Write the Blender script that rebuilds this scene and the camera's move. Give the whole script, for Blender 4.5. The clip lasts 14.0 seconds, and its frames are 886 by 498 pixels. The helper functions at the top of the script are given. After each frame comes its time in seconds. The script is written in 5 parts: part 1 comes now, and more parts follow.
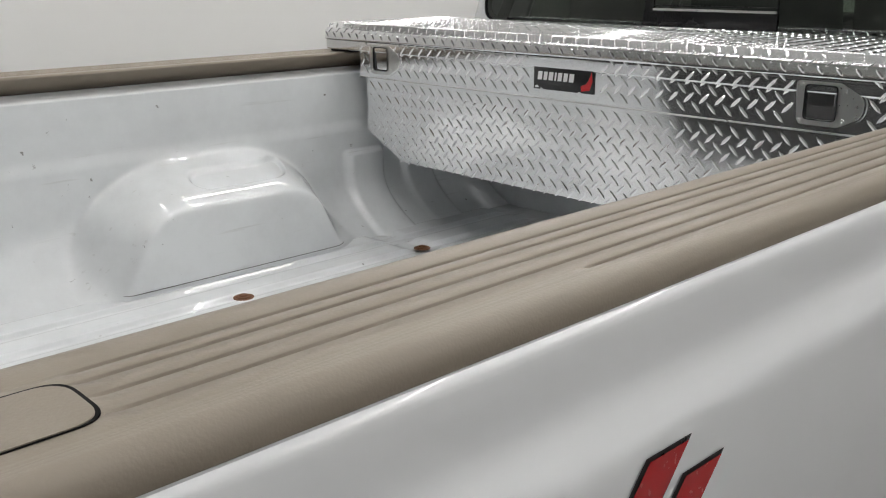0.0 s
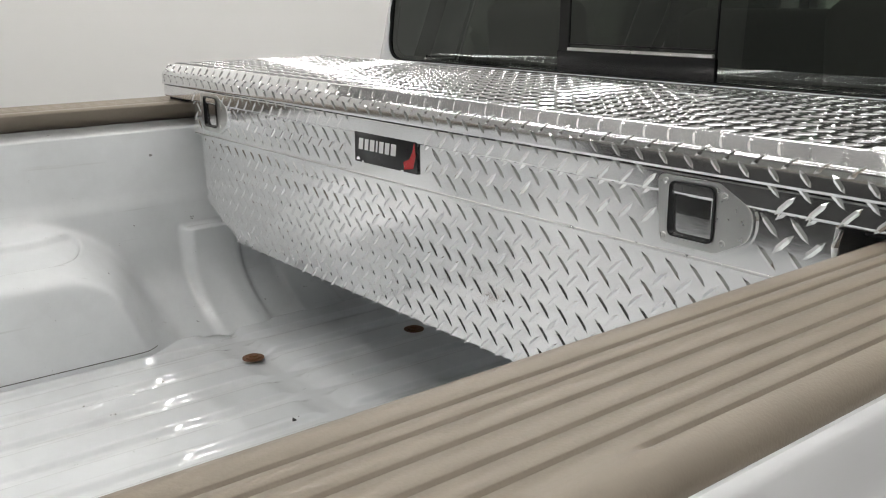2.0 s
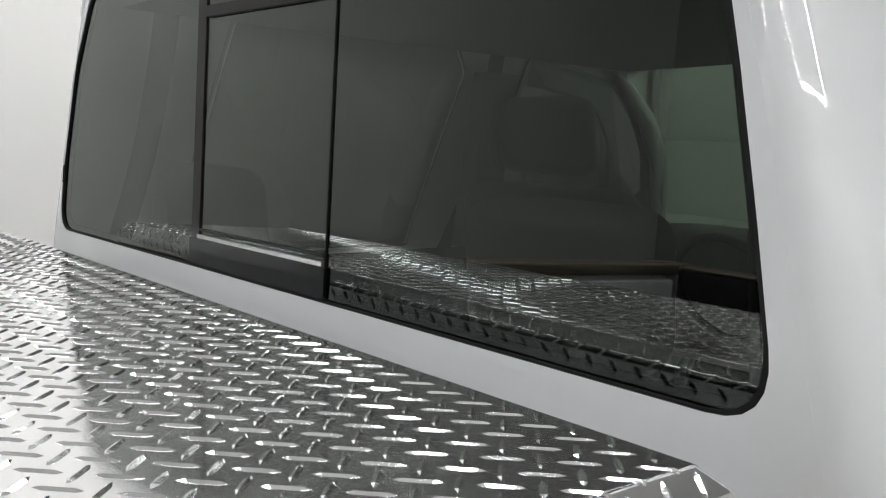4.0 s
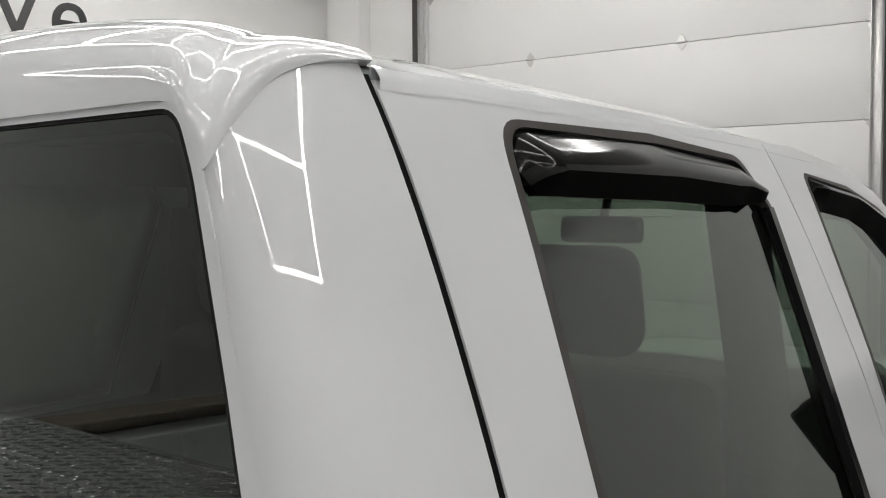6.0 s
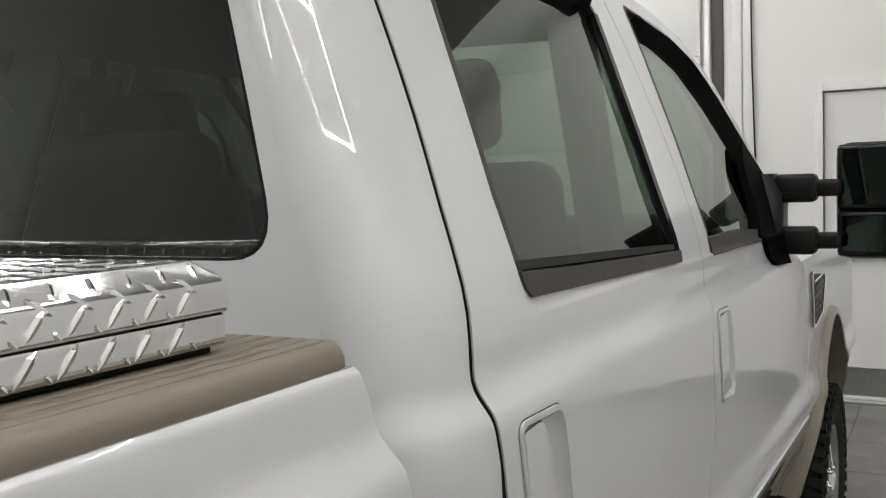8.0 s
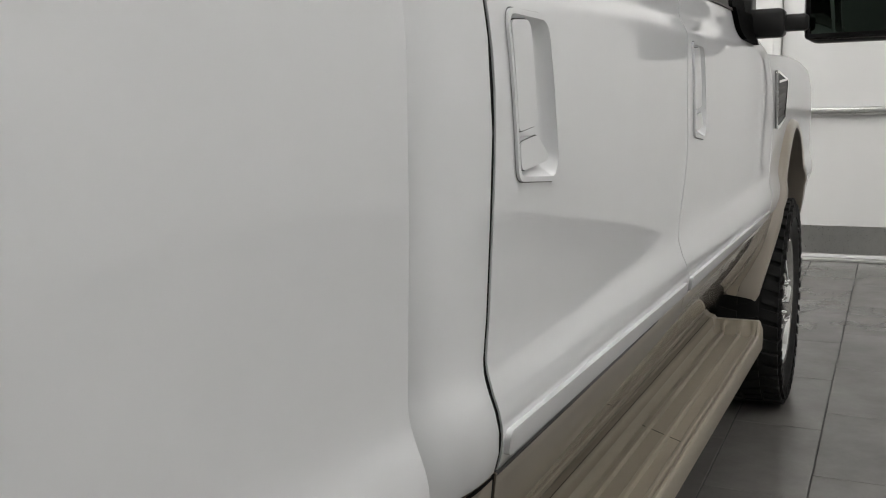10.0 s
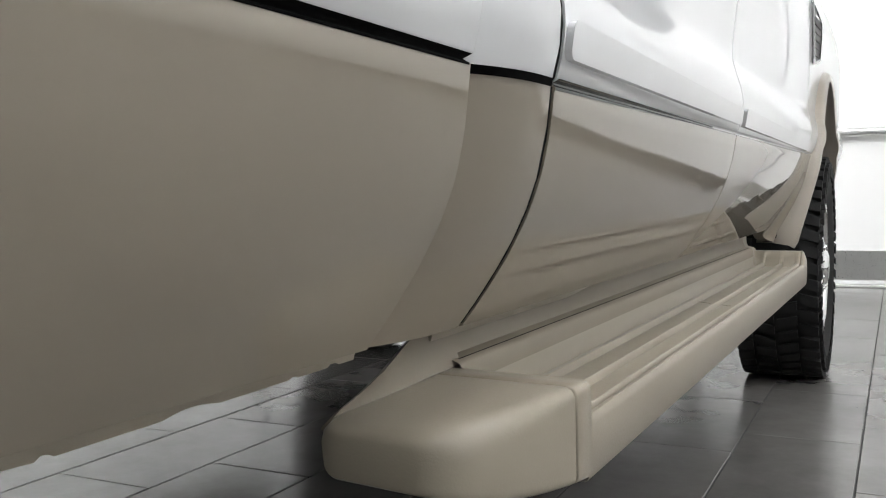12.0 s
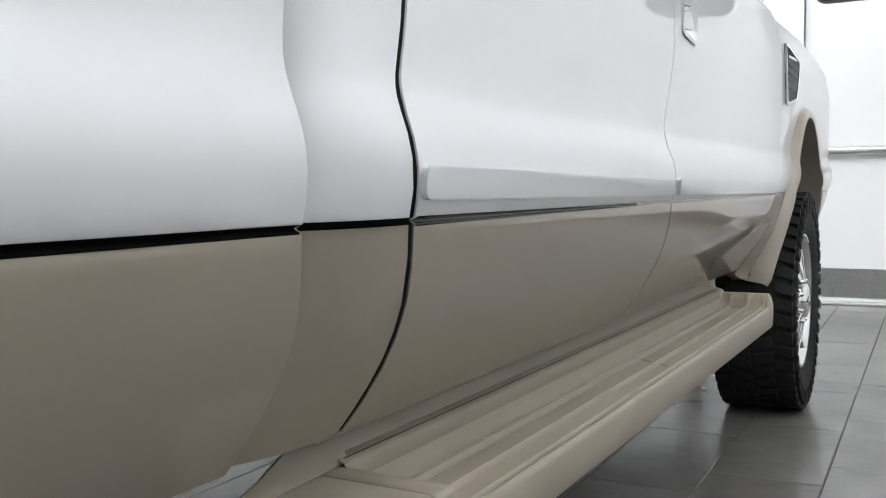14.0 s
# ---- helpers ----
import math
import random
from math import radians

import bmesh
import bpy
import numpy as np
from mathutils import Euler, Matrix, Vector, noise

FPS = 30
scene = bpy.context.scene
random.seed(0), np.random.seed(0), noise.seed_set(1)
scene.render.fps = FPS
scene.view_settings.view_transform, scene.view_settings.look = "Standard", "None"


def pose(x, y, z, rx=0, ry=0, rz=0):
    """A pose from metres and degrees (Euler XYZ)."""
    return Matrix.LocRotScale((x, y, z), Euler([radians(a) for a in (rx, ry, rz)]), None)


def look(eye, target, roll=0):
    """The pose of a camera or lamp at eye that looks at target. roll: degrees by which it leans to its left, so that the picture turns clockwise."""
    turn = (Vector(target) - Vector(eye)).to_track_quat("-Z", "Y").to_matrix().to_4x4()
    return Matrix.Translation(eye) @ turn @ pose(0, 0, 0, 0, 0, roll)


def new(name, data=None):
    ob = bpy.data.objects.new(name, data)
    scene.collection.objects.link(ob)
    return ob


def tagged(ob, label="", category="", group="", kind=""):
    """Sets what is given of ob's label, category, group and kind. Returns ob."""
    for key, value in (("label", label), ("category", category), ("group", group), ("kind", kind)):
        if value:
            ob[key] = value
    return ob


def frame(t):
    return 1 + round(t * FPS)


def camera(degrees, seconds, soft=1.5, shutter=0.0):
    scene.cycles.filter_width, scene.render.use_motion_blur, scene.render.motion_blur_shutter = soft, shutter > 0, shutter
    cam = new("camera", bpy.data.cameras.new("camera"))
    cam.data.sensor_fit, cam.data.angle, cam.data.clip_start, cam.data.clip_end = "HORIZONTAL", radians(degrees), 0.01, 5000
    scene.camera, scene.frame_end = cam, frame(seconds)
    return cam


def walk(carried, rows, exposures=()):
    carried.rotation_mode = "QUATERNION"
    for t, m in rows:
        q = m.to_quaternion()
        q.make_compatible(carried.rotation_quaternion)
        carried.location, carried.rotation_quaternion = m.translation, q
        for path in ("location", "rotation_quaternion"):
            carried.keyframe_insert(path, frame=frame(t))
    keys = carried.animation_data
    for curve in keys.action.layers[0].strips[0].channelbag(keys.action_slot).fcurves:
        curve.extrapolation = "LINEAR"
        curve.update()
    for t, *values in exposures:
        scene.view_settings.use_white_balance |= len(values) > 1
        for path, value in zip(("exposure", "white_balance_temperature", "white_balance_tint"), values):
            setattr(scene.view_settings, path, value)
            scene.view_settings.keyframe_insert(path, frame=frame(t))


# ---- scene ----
cam = camera(51.1, 14.0, soft=1.1)

PATH = [
    (0, (1.37, -2.194, 1.699), (-0.031, -0.888, 1.124), -0.3),
    (0.5, (1.314, -2.002, 1.7), (-0.161, -0.761, 1.166), -0.6),
    (1, (1.284, -1.771, 1.689), (-0.215, -0.551, 1.173), -0.2),
    (1.5, (1.244, -1.568, 1.694), (-0.258, -0.357, 1.17), -0.2),
    (2, (1.231, -1.395, 1.702), (-0.283, -0.198, 1.177), -0.4),
    (2.5, (1.244, -1.169, 1.703), (-0.262, 0.038, 1.179), -0.7),
    (3, (1.26, -0.978, 1.708), (-0.22, 0.265, 1.193), -0.4),
    (3.5, (1.244, -0.797, 1.746), (-0.239, 0.453, 1.26), -1.2),
    (3.8, (1.230, -0.695, 1.768), (-0.256, 0.588, 1.398), 0.2),
    (4, (1.215, -0.607, 1.762), (-0.292, 0.690, 1.532), 2.3),
    (4.2, (1.197, -0.549, 1.782), (-0.299, 0.774, 1.648), 2.4),
    (6.3, (1.331, -0.333, 1.966), (0.166, 1.29, 1.88), -1.0),
    (6.5, (1.364, -0.332, 1.918), (0.224, 1.31, 1.844), -1.5),
    (6.8, (1.407, -0.355, 1.837), (0.309, 1.315, 1.77), -1.5),
    (7, (1.43, -0.398, 1.789), (0.355, 1.288, 1.728), -1.6),
    (7.2, (1.443, -0.476, 1.749), (0.395, 1.226, 1.693), -1.3),
    (7.5, (1.455, -0.6, 1.704), (0.445, 1.125, 1.661), -1.1),
    (8, (1.452, -0.68, 1.613), (0.49, 1.069, 1.478), -1.8),
    (8.5, (1.445, -0.711, 1.568), (0.516, 1.036, 1.279), -1.8),
    (9, (1.442, -0.718, 1.511), (0.538, 1.029, 1.151), -1.9),
    (9.2, (1.441, -0.719, 1.476), (0.552, 1.033, 1.101), -1.8),
    (11.3, (1.339, -0.616, 0.819), (0.484, 1.184, 0.653), -1.0),
    (11.5, (1.334, -0.605, 0.783), (0.468, 1.192, 0.635), -1.0),
    (12, (1.299, -0.586, 0.711), (0.417, 1.205, 0.584), -0.9),
    (12.5, (1.261, -0.566, 0.66), (0.368, 1.22, 0.543), -0.8),
    (13, (1.264, -0.56, 0.651), (0.362, 1.222, 0.536), -0.8),
    (13.5, (1.38, -0.551, 0.734), (0.46, 1.221, 0.615), -1.0),
    (14, (1.476, -0.575, 0.84), (0.541, 1.188, 0.71), -0.8),
]
walk(cam, [(t, look(eye, aim, roll)) for t, eye, aim, roll in PATH],
     exposures=[(0.0, 0.00, 6650, 10), (1.5, 0.04, 6750, 10), (2.5, 0.13, 6750, 10), (4.2, 0.15, 6500, 10), (6.3, -0.36, 6700, 10), (7.0, -0.24, 6700, 10), (8.0, -0.03, 6750, 10), (9.2, 0.02, 6750, 10), (11.3, 0.72, 6500, 10), (11.6, 0.86, 6450, 10), (12.1, 1.28, 6400, 10), (12.5, 1.32, 6350, 10), (13.0, 1.34, 6300, 10), (13.5, 1.28, 6300, 10), (14.0, 1.00, 6250, 10)])

# ---------------------------------------------------------------- world and light
world = bpy.data.worlds.new("world")
scene.world = world
world.use_nodes = True
wb = world.node_tree.nodes["Background"]
wb.inputs[0].default_value = (0.9, 0.95, 1.0, 1)
wb.inputs[1].default_value = 0.05

ROOM_X0, ROOM_X1, ROOM_Y0, ROOM_Y1, ROOM_H = -5.2, 5.1, -8.0, 6.35, 4.6
LED_POWER = 31.5


# ---------------------------------------------------------------- materials
def mat_new(name):
    m = bpy.data.materials.new(name)
    m.use_nodes = True
    return m, m.node_tree.nodes, m.node_tree.links, m.node_tree.nodes["Principled BSDF"]


def add_node(nodes, kind, **values):
    n = nodes.new(kind)
    for k, v in values.items():
        n.inputs[k].default_value = v
    return n


def simple(name, colour, rough=0.5, metal=0.0, coat=0.0, spec=0.5, vary=0.06, scale=8.0, bump=0.0, bump_scale=120.0,
           rough_vary=0.08):
    """A surface with a slow stain and a fine grain in colour, gloss and relief."""
    m, nodes, links, bsdf = mat_new(name)
    geo = nodes.new("ShaderNodeNewGeometry")
    big = add_node(nodes, "ShaderNodeTexNoise", Scale=scale, Detail=5.0, Roughness=0.6)
    fine = add_node(nodes, "ShaderNodeTexNoise", Scale=bump_scale, Detail=3.0)
    links.new(geo.outputs["Position"], big.inputs["Vector"])
    links.new(geo.outputs["Position"], fine.inputs["Vector"])
    ramp = nodes.new("ShaderNodeMixRGB")
    ramp.inputs[1].default_value = (*[c * (1 - vary) for c in colour], 1)
    ramp.inputs[2].default_value = (*[min(1, c * (1 + vary)) for c in colour], 1)
    links.new(big.outputs["Fac"], ramp.inputs[0])
    links.new(ramp.outputs[0], bsdf.inputs["Base Color"])
    rr = nodes.new("ShaderNodeMapRange")
    rr.inputs[3].default_value, rr.inputs[4].default_value = max(0.02, rough - rough_vary), min(1, rough + rough_vary)
    links.new(fine.outputs["Fac"], rr.inputs[0])
    links.new(rr.outputs[0], bsdf.inputs["Roughness"])
    bsdf.inputs["Metallic"].default_value = metal
    bsdf.inputs["Coat Weight"].default_value = coat
    bsdf.inputs["Coat Roughness"].default_value = 0.03
    bsdf.inputs["Specular IOR Level"].default_value = spec
    if bump:
        b = add_node(nodes, "ShaderNodeBump", Strength=bump, Distance=0.002)
        links.new(fine.outputs["Fac"], b.inputs["Height"])
        links.new(b.outputs[0], bsdf.inputs["Normal"])
    return m


def paint_two_tone():
    """White clear-coated body paint over a tan lower body, parted at the black pinstripe."""
    m, nodes, links, bsdf = mat_new("two_tone_paint")
    geo = nodes.new("ShaderNodeNewGeometry")
    sep = nodes.new("ShaderNodeSeparateXYZ")
    links.new(geo.outputs["Position"], sep.inputs[0])
    step = nodes.new("ShaderNodeMath")
    step.operation = "GREATER_THAN"
    step.inputs[1].default_value = 0.8085
    links.new(sep.outputs["Z"], step.inputs[0])
    mix = nodes.new("ShaderNodeMixRGB")
    mix.inputs[1].default_value = (0.268, 0.233, 0.184, 1)
    mix.inputs[2].default_value = (0.745, 0.757, 0.775, 1)
    links.new(step.outputs[0], mix.inputs[0])
    dirt = add_node(nodes, "ShaderNodeTexNoise", Scale=3.0, Detail=6.0, Roughness=0.65)
    links.new(geo.outputs["Position"], dirt.inputs["Vector"])
    shade = nodes.new("ShaderNodeMapRange")
    shade.inputs[3].default_value, shade.inputs[4].default_value = 0.95, 1.03
    links.new(dirt.outputs["Fac"], shade.inputs[0])
    mul = nodes.new("ShaderNodeVectorMath")
    mul.operation = "SCALE"
    links.new(mix.outputs[0], mul.inputs[0])
    links.new(shade.outputs[0], mul.inputs["Scale"])
    links.new(mul.outputs[0], bsdf.inputs["Base Color"])
    bsdf.inputs["Roughness"].default_value = 0.5
    bsdf.inputs["Specular IOR Level"].default_value = 0.12
    bsdf.inputs["Coat Weight"].default_value = 1.0
    bsdf.inputs["Coat IOR"].default_value = 1.62
    bsdf.inputs["Coat Roughness"].default_value = 0.008
    peel = add_node(nodes, "ShaderNodeTexNoise", Scale=45.0, Detail=2.0)
    links.new(geo.outputs["Position"], peel.inputs["Vector"])
    b = add_node(nodes, "ShaderNodeBump", Strength=0.012, Distance=0.002)
    links.new(peel.outputs["Fac"], b.inputs["Height"])
    links.new(b.outputs[0], bsdf.inputs["Coat Normal"])
    return m


def bed_paint():
    """Glossy pale grey bed paint with scuffs and grime specks."""
    m, nodes, links, bsdf = mat_new("bed_paint")
    geo = nodes.new("ShaderNodeNewGeometry")
    stain = add_node(nodes, "ShaderNodeTexNoise", Scale=4.0, Detail=7.0, Roughness=0.7)
    speck = add_node(nodes, "ShaderNodeTexNoise", Scale=38.0, Detail=4.0, Roughness=0.6)
    scratch_map = add_node(nodes, "ShaderNodeMapping")
    scratch_map.inputs["Scale"].default_value = (60.0, 2.5, 60.0)
    scratch = add_node(nodes, "ShaderNodeTexNoise", Scale=1.0, Detail=3.0)
    for n in (stain, speck):
        links.new(geo.outputs["Position"], n.inputs["Vector"])
    links.new(geo.outputs["Position"], scratch_map.inputs["Vector"])
    links.new(scratch_map.outputs[0], scratch.inputs["Vector"])
    r1 = nodes.new("ShaderNodeValToRGB")
    r1.color_ramp.elements[0].position, r1.color_ramp.elements[1].position = 0.30, 0.62
    r1.color_ramp.elements[0].color = (0.61, 0.626, 0.638, 1)
    r1.color_ramp.elements[1].color = (0.70, 0.72, 0.735, 1)
    links.new(stain.outputs["Fac"], r1.inputs[0])
    r2 = nodes.new("ShaderNodeValToRGB")
    r2.color_ramp.elements[0].position, r2.color_ramp.elements[1].position = 0.70, 0.76
    links.new(speck.outputs["Fac"], r2.inputs[0])
    r3 = nodes.new("ShaderNodeValToRGB")
    r3.color_ramp.elements[0].position, r3.color_ramp.elements[1].position = 0.66, 0.75
    links.new(scratch.outputs["Fac"], r3.inputs[0])
    m1 = nodes.new("ShaderNodeMixRGB")
    m1.inputs[2].default_value = (0.16, 0.155, 0.145, 1)
    links.new(r2.outputs[0], m1.inputs[0])
    links.new(r1.outputs[0], m1.inputs[1])
    half = nodes.new("ShaderNodeMath")
    half.operation = "MULTIPLY"
    half.inputs[1].default_value = 0.35
    links.new(r3.outputs[0], half.inputs[0])
    m2 = nodes.new("ShaderNodeMixRGB")
    m2.inputs[2].default_value = (0.36, 0.35, 0.33, 1)
    links.new(half.outputs[0], m2.inputs[0])
    links.new(m1.outputs[0], m2.inputs[1])
    links.new(m2.outputs[0], bsdf.inputs["Base Color"])
    rr = nodes.new("ShaderNodeMapRange")
    rr.inputs[3].default_value, rr.inputs[4].default_value = 0.30, 0.45
    bsdf.inputs["Specular IOR Level"].default_value = 0.15
    links.new(stain.outputs["Fac"], rr.inputs[0])
    links.new(rr.outputs[0], bsdf.inputs["Roughness"])
    bsdf.inputs["Coat Weight"].default_value = 1.0
    bsdf.inputs["Coat Roughness"].default_value = 0.012
    bsdf.inputs["Coat IOR"].default_value = 1.6
    return m


def aluminium():
    """Bright rolled plate: mirror-like, gently wavy, with a fine rolling grain and dull smudges."""
    m, nodes, links, bsdf = mat_new("bright_aluminium")
    geo = nodes.new("ShaderNodeNewGeometry")
    wave = add_node(nodes, "ShaderNodeTexNoise", Scale=11.0, Detail=2.0, Roughness=0.45)
    smudge = add_node(nodes, "ShaderNodeTexNoise", Scale=5.0, Detail=6.0, Roughness=0.7)
    stretch = add_node(nodes, "ShaderNodeMapping")
    stretch.inputs["Scale"].default_value = (12.0, 500.0, 500.0)
    grain = add_node(nodes, "ShaderNodeTexNoise", Scale=1.0, Detail=3.0)
    for n in (wave, smudge):
        links.new(geo.outputs["Position"], n.inputs["Vector"])
    links.new(geo.outputs["Position"], stretch.inputs["Vector"])
    links.new(stretch.outputs[0], grain.inputs["Vector"])
    tone = nodes.new("ShaderNodeMixRGB")
    tone.inputs[1].default_value = (0.83, 0.835, 0.84, 1)
    tone.inputs[2].default_value = (0.91, 0.91, 0.91, 1)
    links.new(smudge.outputs["Fac"], tone.inputs[0])
    links.new(tone.outputs[0], bsdf.inputs["Base Color"])
    rr = nodes.new("ShaderNodeMapRange")
    rr.inputs[1].default_value, rr.inputs[2].default_value = 0.35, 0.70
    rr.inputs[3].default_value, rr.inputs[4].default_value = 0.065, 0.125
    links.new(smudge.outputs["Fac"], rr.inputs[0])
    links.new(rr.outputs[0], bsdf.inputs["Roughness"])
    bsdf.inputs["Metallic"].default_value = 0.94
    b = add_node(nodes, "ShaderNodeBump", Strength=0.07, Distance=0.006)
    links.new(wave.outputs["Fac"], b.inputs["Height"])
    b2 = add_node(nodes, "ShaderNodeBump", Strength=0.012, Distance=0.001)
    links.new(grain.outputs["Fac"], b2.inputs["Height"])
    links.new(b.outputs[0], b2.inputs["Normal"])
    links.new(b2.outputs[0], bsdf.inputs["Normal"])
    return m


def glass(name, tint, ior):
    m, nodes, links, bsdf = mat_new(name)
    nodes.remove(bsdf)
    out = nodes["Material Output"]
    clear = nodes.new("ShaderNodeBsdfTransparent")
    clear.inputs[0].default_value = (*tint, 1)
    gloss = nodes.new("ShaderNodeBsdfGlossy")
    gloss.inputs["Roughness"].default_value = 0.01
    gloss.inputs[0].default_value = (0.95, 1.0, 0.96, 1)
    facing = nodes.new("ShaderNodeLayerWeight")
    facing.inputs[0].default_value = 0.5
    f0 = ((ior - 1) / (ior + 1)) ** 2
    power = nodes.new("ShaderNodeMath")
    power.operation = "POWER"
    power.inputs[1].default_value = 5.0
    links.new(facing.outputs["Facing"], power.inputs[0])
    fres = nodes.new("ShaderNodeMath")
    fres.operation = "MULTIPLY_ADD"
    fres.inputs[1].default_value, fres.inputs[2].default_value = 1 - f0, f0
    links.new(power.outputs[0], fres.inputs[0])
    mix = nodes.new("ShaderNodeMixShader")
    links.new(fres.outputs[0], mix.inputs[0])
    links.new(clear.outputs[0], mix.inputs[1])
    links.new(gloss.outputs[0], mix.inputs[2])
    links.new(mix.outputs[0], out.inputs[0])
    return m


def tile_material():
    m, nodes, links, bsdf = mat_new("slate_tile")
    geo = nodes.new("ShaderNodeNewGeometry")
    info = nodes.new("ShaderNodeObjectInfo")
    big = add_node(nodes, "ShaderNodeTexNoise", Scale=2.2, Detail=8.0, Roughness=0.68)
    wet = add_node(nodes, "ShaderNodeTexNoise", Scale=1.6, Detail=5.0, Roughness=0.55)
    fine = add_node(nodes, "ShaderNodeTexNoise", Scale=70.0, Detail=4.0)
    for n in (big, wet, fine):
        links.new(geo.outputs["Position"], n.inputs["Vector"])
    ramp = nodes.new("ShaderNodeValToRGB")
    ramp.color_ramp.elements[0].position, ramp.color_ramp.elements[1].position = 0.3, 0.7
    ramp.color_ramp.elements[0].color = (0.110, 0.105, 0.100, 1)
    ramp.color_ramp.elements[1].color = (0.188, 0.180, 0.172, 1)
    links.new(big.outputs["Fac"], ramp.inputs[0])
    var = nodes.new("ShaderNodeMapRange")
    var.inputs[3].default_value, var.inputs[4].default_value = 0.88, 1.10
    links.new(info.outputs["Random"], var.inputs[0])
    mul = nodes.new("ShaderNodeVectorMath")
    mul.operation = "SCALE"
    links.new(ramp.outputs[0], mul.inputs[0])
    links.new(var.outputs[0], mul.inputs["Scale"])
    links.new(mul.outputs[0], bsdf.inputs["Base Color"])
    rr = nodes.new("ShaderNodeValToRGB")
    rr.color_ramp.elements[0].position, rr.color_ramp.elements[1].position = 0.30, 0.75
    rr.color_ramp.elements[0].color = (0.18, 0.18, 0.18, 1)
    rr.color_ramp.elements[1].color = (0.27, 0.27, 0.27, 1)
    links.new(wet.outputs["Fac"], rr.inputs[0])
    links.new(rr.outputs[0], bsdf.inputs["Roughness"])
    b = add_node(nodes, "ShaderNodeBump", Strength=0.025, Distance=0.001)
    links.new(fine.outputs["Fac"], b.inputs["Height"])
    links.new(b.outputs[0], bsdf.inputs["Normal"])
    return m


def emitter(name, colour, strength):
    m, nodes, links, bsdf = mat_new(name)
    bsdf.inputs["Base Color"].default_value = (0.9, 0.9, 0.9, 1)
    bsdf.inputs["Emission Color"].default_value = (*colour, 1)
    bsdf.inputs["Emission Strength"].default_value = strength
    return m


PAINT = paint_two_tone()
BED = bed_paint()
CAP = simple("tan_plastic", (0.212, 0.177, 0.138), 0.46, vary=0.07, scale=5, bump=0.12, bump_scale=420, rough_vary=0.07)
STEP = simple("tan_step_plastic", (0.285, 0.252, 0.200), 0.42, vary=0.08, scale=6, bump=0.10, bump_scale=400)
RISER = simple("dark_taupe_plastic", (0.205, 0.176, 0.136), 0.55, vary=0.08, scale=6, bump=0.10, bump_scale=400)
FLARE = simple("tan_painted_flare", (0.33, 0.295, 0.25), 0.35, coat=0.5, vary=0.05)
ALU = aluminium()
CHROME = simple("chrome", (0.82, 0.82, 0.82), 0.07, metal=1.0, vary=0.02, rough_vary=0.03)
STEEL = simple("brushed_steel", (0.66, 0.66, 0.65), 0.30, metal=1.0, vary=0.1, scale=20)
GALV = simple("galvanised_steel", (0.58, 0.58, 0.57), 0.42, metal=0.7, vary=0.15, scale=18)
BLACK = simple("black_plastic", (0.010, 0.010, 0.010), 0.42, spec=0.25, vary=0.2, bump=0.08, bump_scale=500)
GLOSSBLACK = simple("gloss_black_plastic", (0.010, 0.010, 0.011), 0.12, spec=0.35, vary=0.1, rough_vary=0.03)
RUBBER = simple("black_rubber", (0.010, 0.010, 0.010), 0.6, spec=0.2, vary=0.2)
SEAL = simple("grey_window_seal", (0.052, 0.047, 0.043), 0.5, vary=0.15)
TYRE = simple("tyre_rubber", (0.016, 0.016, 0.016), 0.72, spec=0.25, vary=0.25, scale=14, bump=0.25, bump_scale=160)
WALL = simple("white_wall_paint", (0.80, 0.80, 0.79), 0.6, vary=0.02, scale=1.2, bump=0.06, bump_scale=90)
DOORW = simple("white_door_paint", (0.78, 0.78, 0.775), 0.45, vary=0.03, scale=2.0, bump=0.04)
DARKWALL = simple("charcoal_wall_paint", (0.33, 0.345, 0.33), 0.6, vary=0.1, scale=1.2)
CEIL = simple("dark_ceiling", (0.21, 0.21, 0.207), 0.8, vary=0.02, scale=1.0)
GROUT = simple("dark_grout", (0.045, 0.045, 0.045), 0.8, vary=0.2)
TILE = tile_material()
RUST = simple("rusty_bolt", (0.13, 0.055, 0.022), 0.75, vary=0.5, scale=160, bump=0.4, bump_scale=300)
# near-black for seams, seals and hollows; behind door gaps it paints the shade
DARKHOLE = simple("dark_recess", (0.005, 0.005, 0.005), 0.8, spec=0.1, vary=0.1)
MATBLACK = simple("matt_black_plastic", (0.003, 0.003, 0.003), 0.6, spec=0.02, vary=0.1)
VISOR = simple("smoked_black_plastic", (0.006, 0.006, 0.006), 0.10, spec=0.22, vary=0.1, rough_vary=0.03)
CHASSIS = simple("black_chassis", (0.008, 0.008, 0.008), 0.7, spec=0.2, vary=0.3)
RED = simple("red_vinyl", (0.42, 0.012, 0.016), 0.25, coat=0.4, vary=0.06)
DECALBLACK = simple("black_vinyl", (0.012, 0.012, 0.013), 0.3, vary=0.1)
WHITEVINYL = simple("white_print", (0.78, 0.78, 0.78), 0.4, vary=0.03)
SEAT = simple("grey_leather", (0.055, 0.050, 0.045), 0.5, vary=0.12, bump=0.15, bump_scale=260)
TRIM = simple("dark_cabin_trim", (0.035, 0.034, 0.032), 0.6, vary=0.12)
GLASS_REAR = glass("tinted_rear_glass", (0.105, 0.118, 0.102), 1.90)
GLASS_SIDE = glass("tinted_side_glass", (0.18, 0.205, 0.18), 2.4)
GLASS_WIND = glass("windshield_glass", (0.78, 0.95, 0.82), 1.45)
MIRROR = simple("mirror_glass", (0.045, 0.060, 0.050), 0.03, metal=1.0, vary=0.01, rough_vary=0.01)
LED = emitter("led_tube_light", (0.99, 0.99, 0.985), LED_POWER)


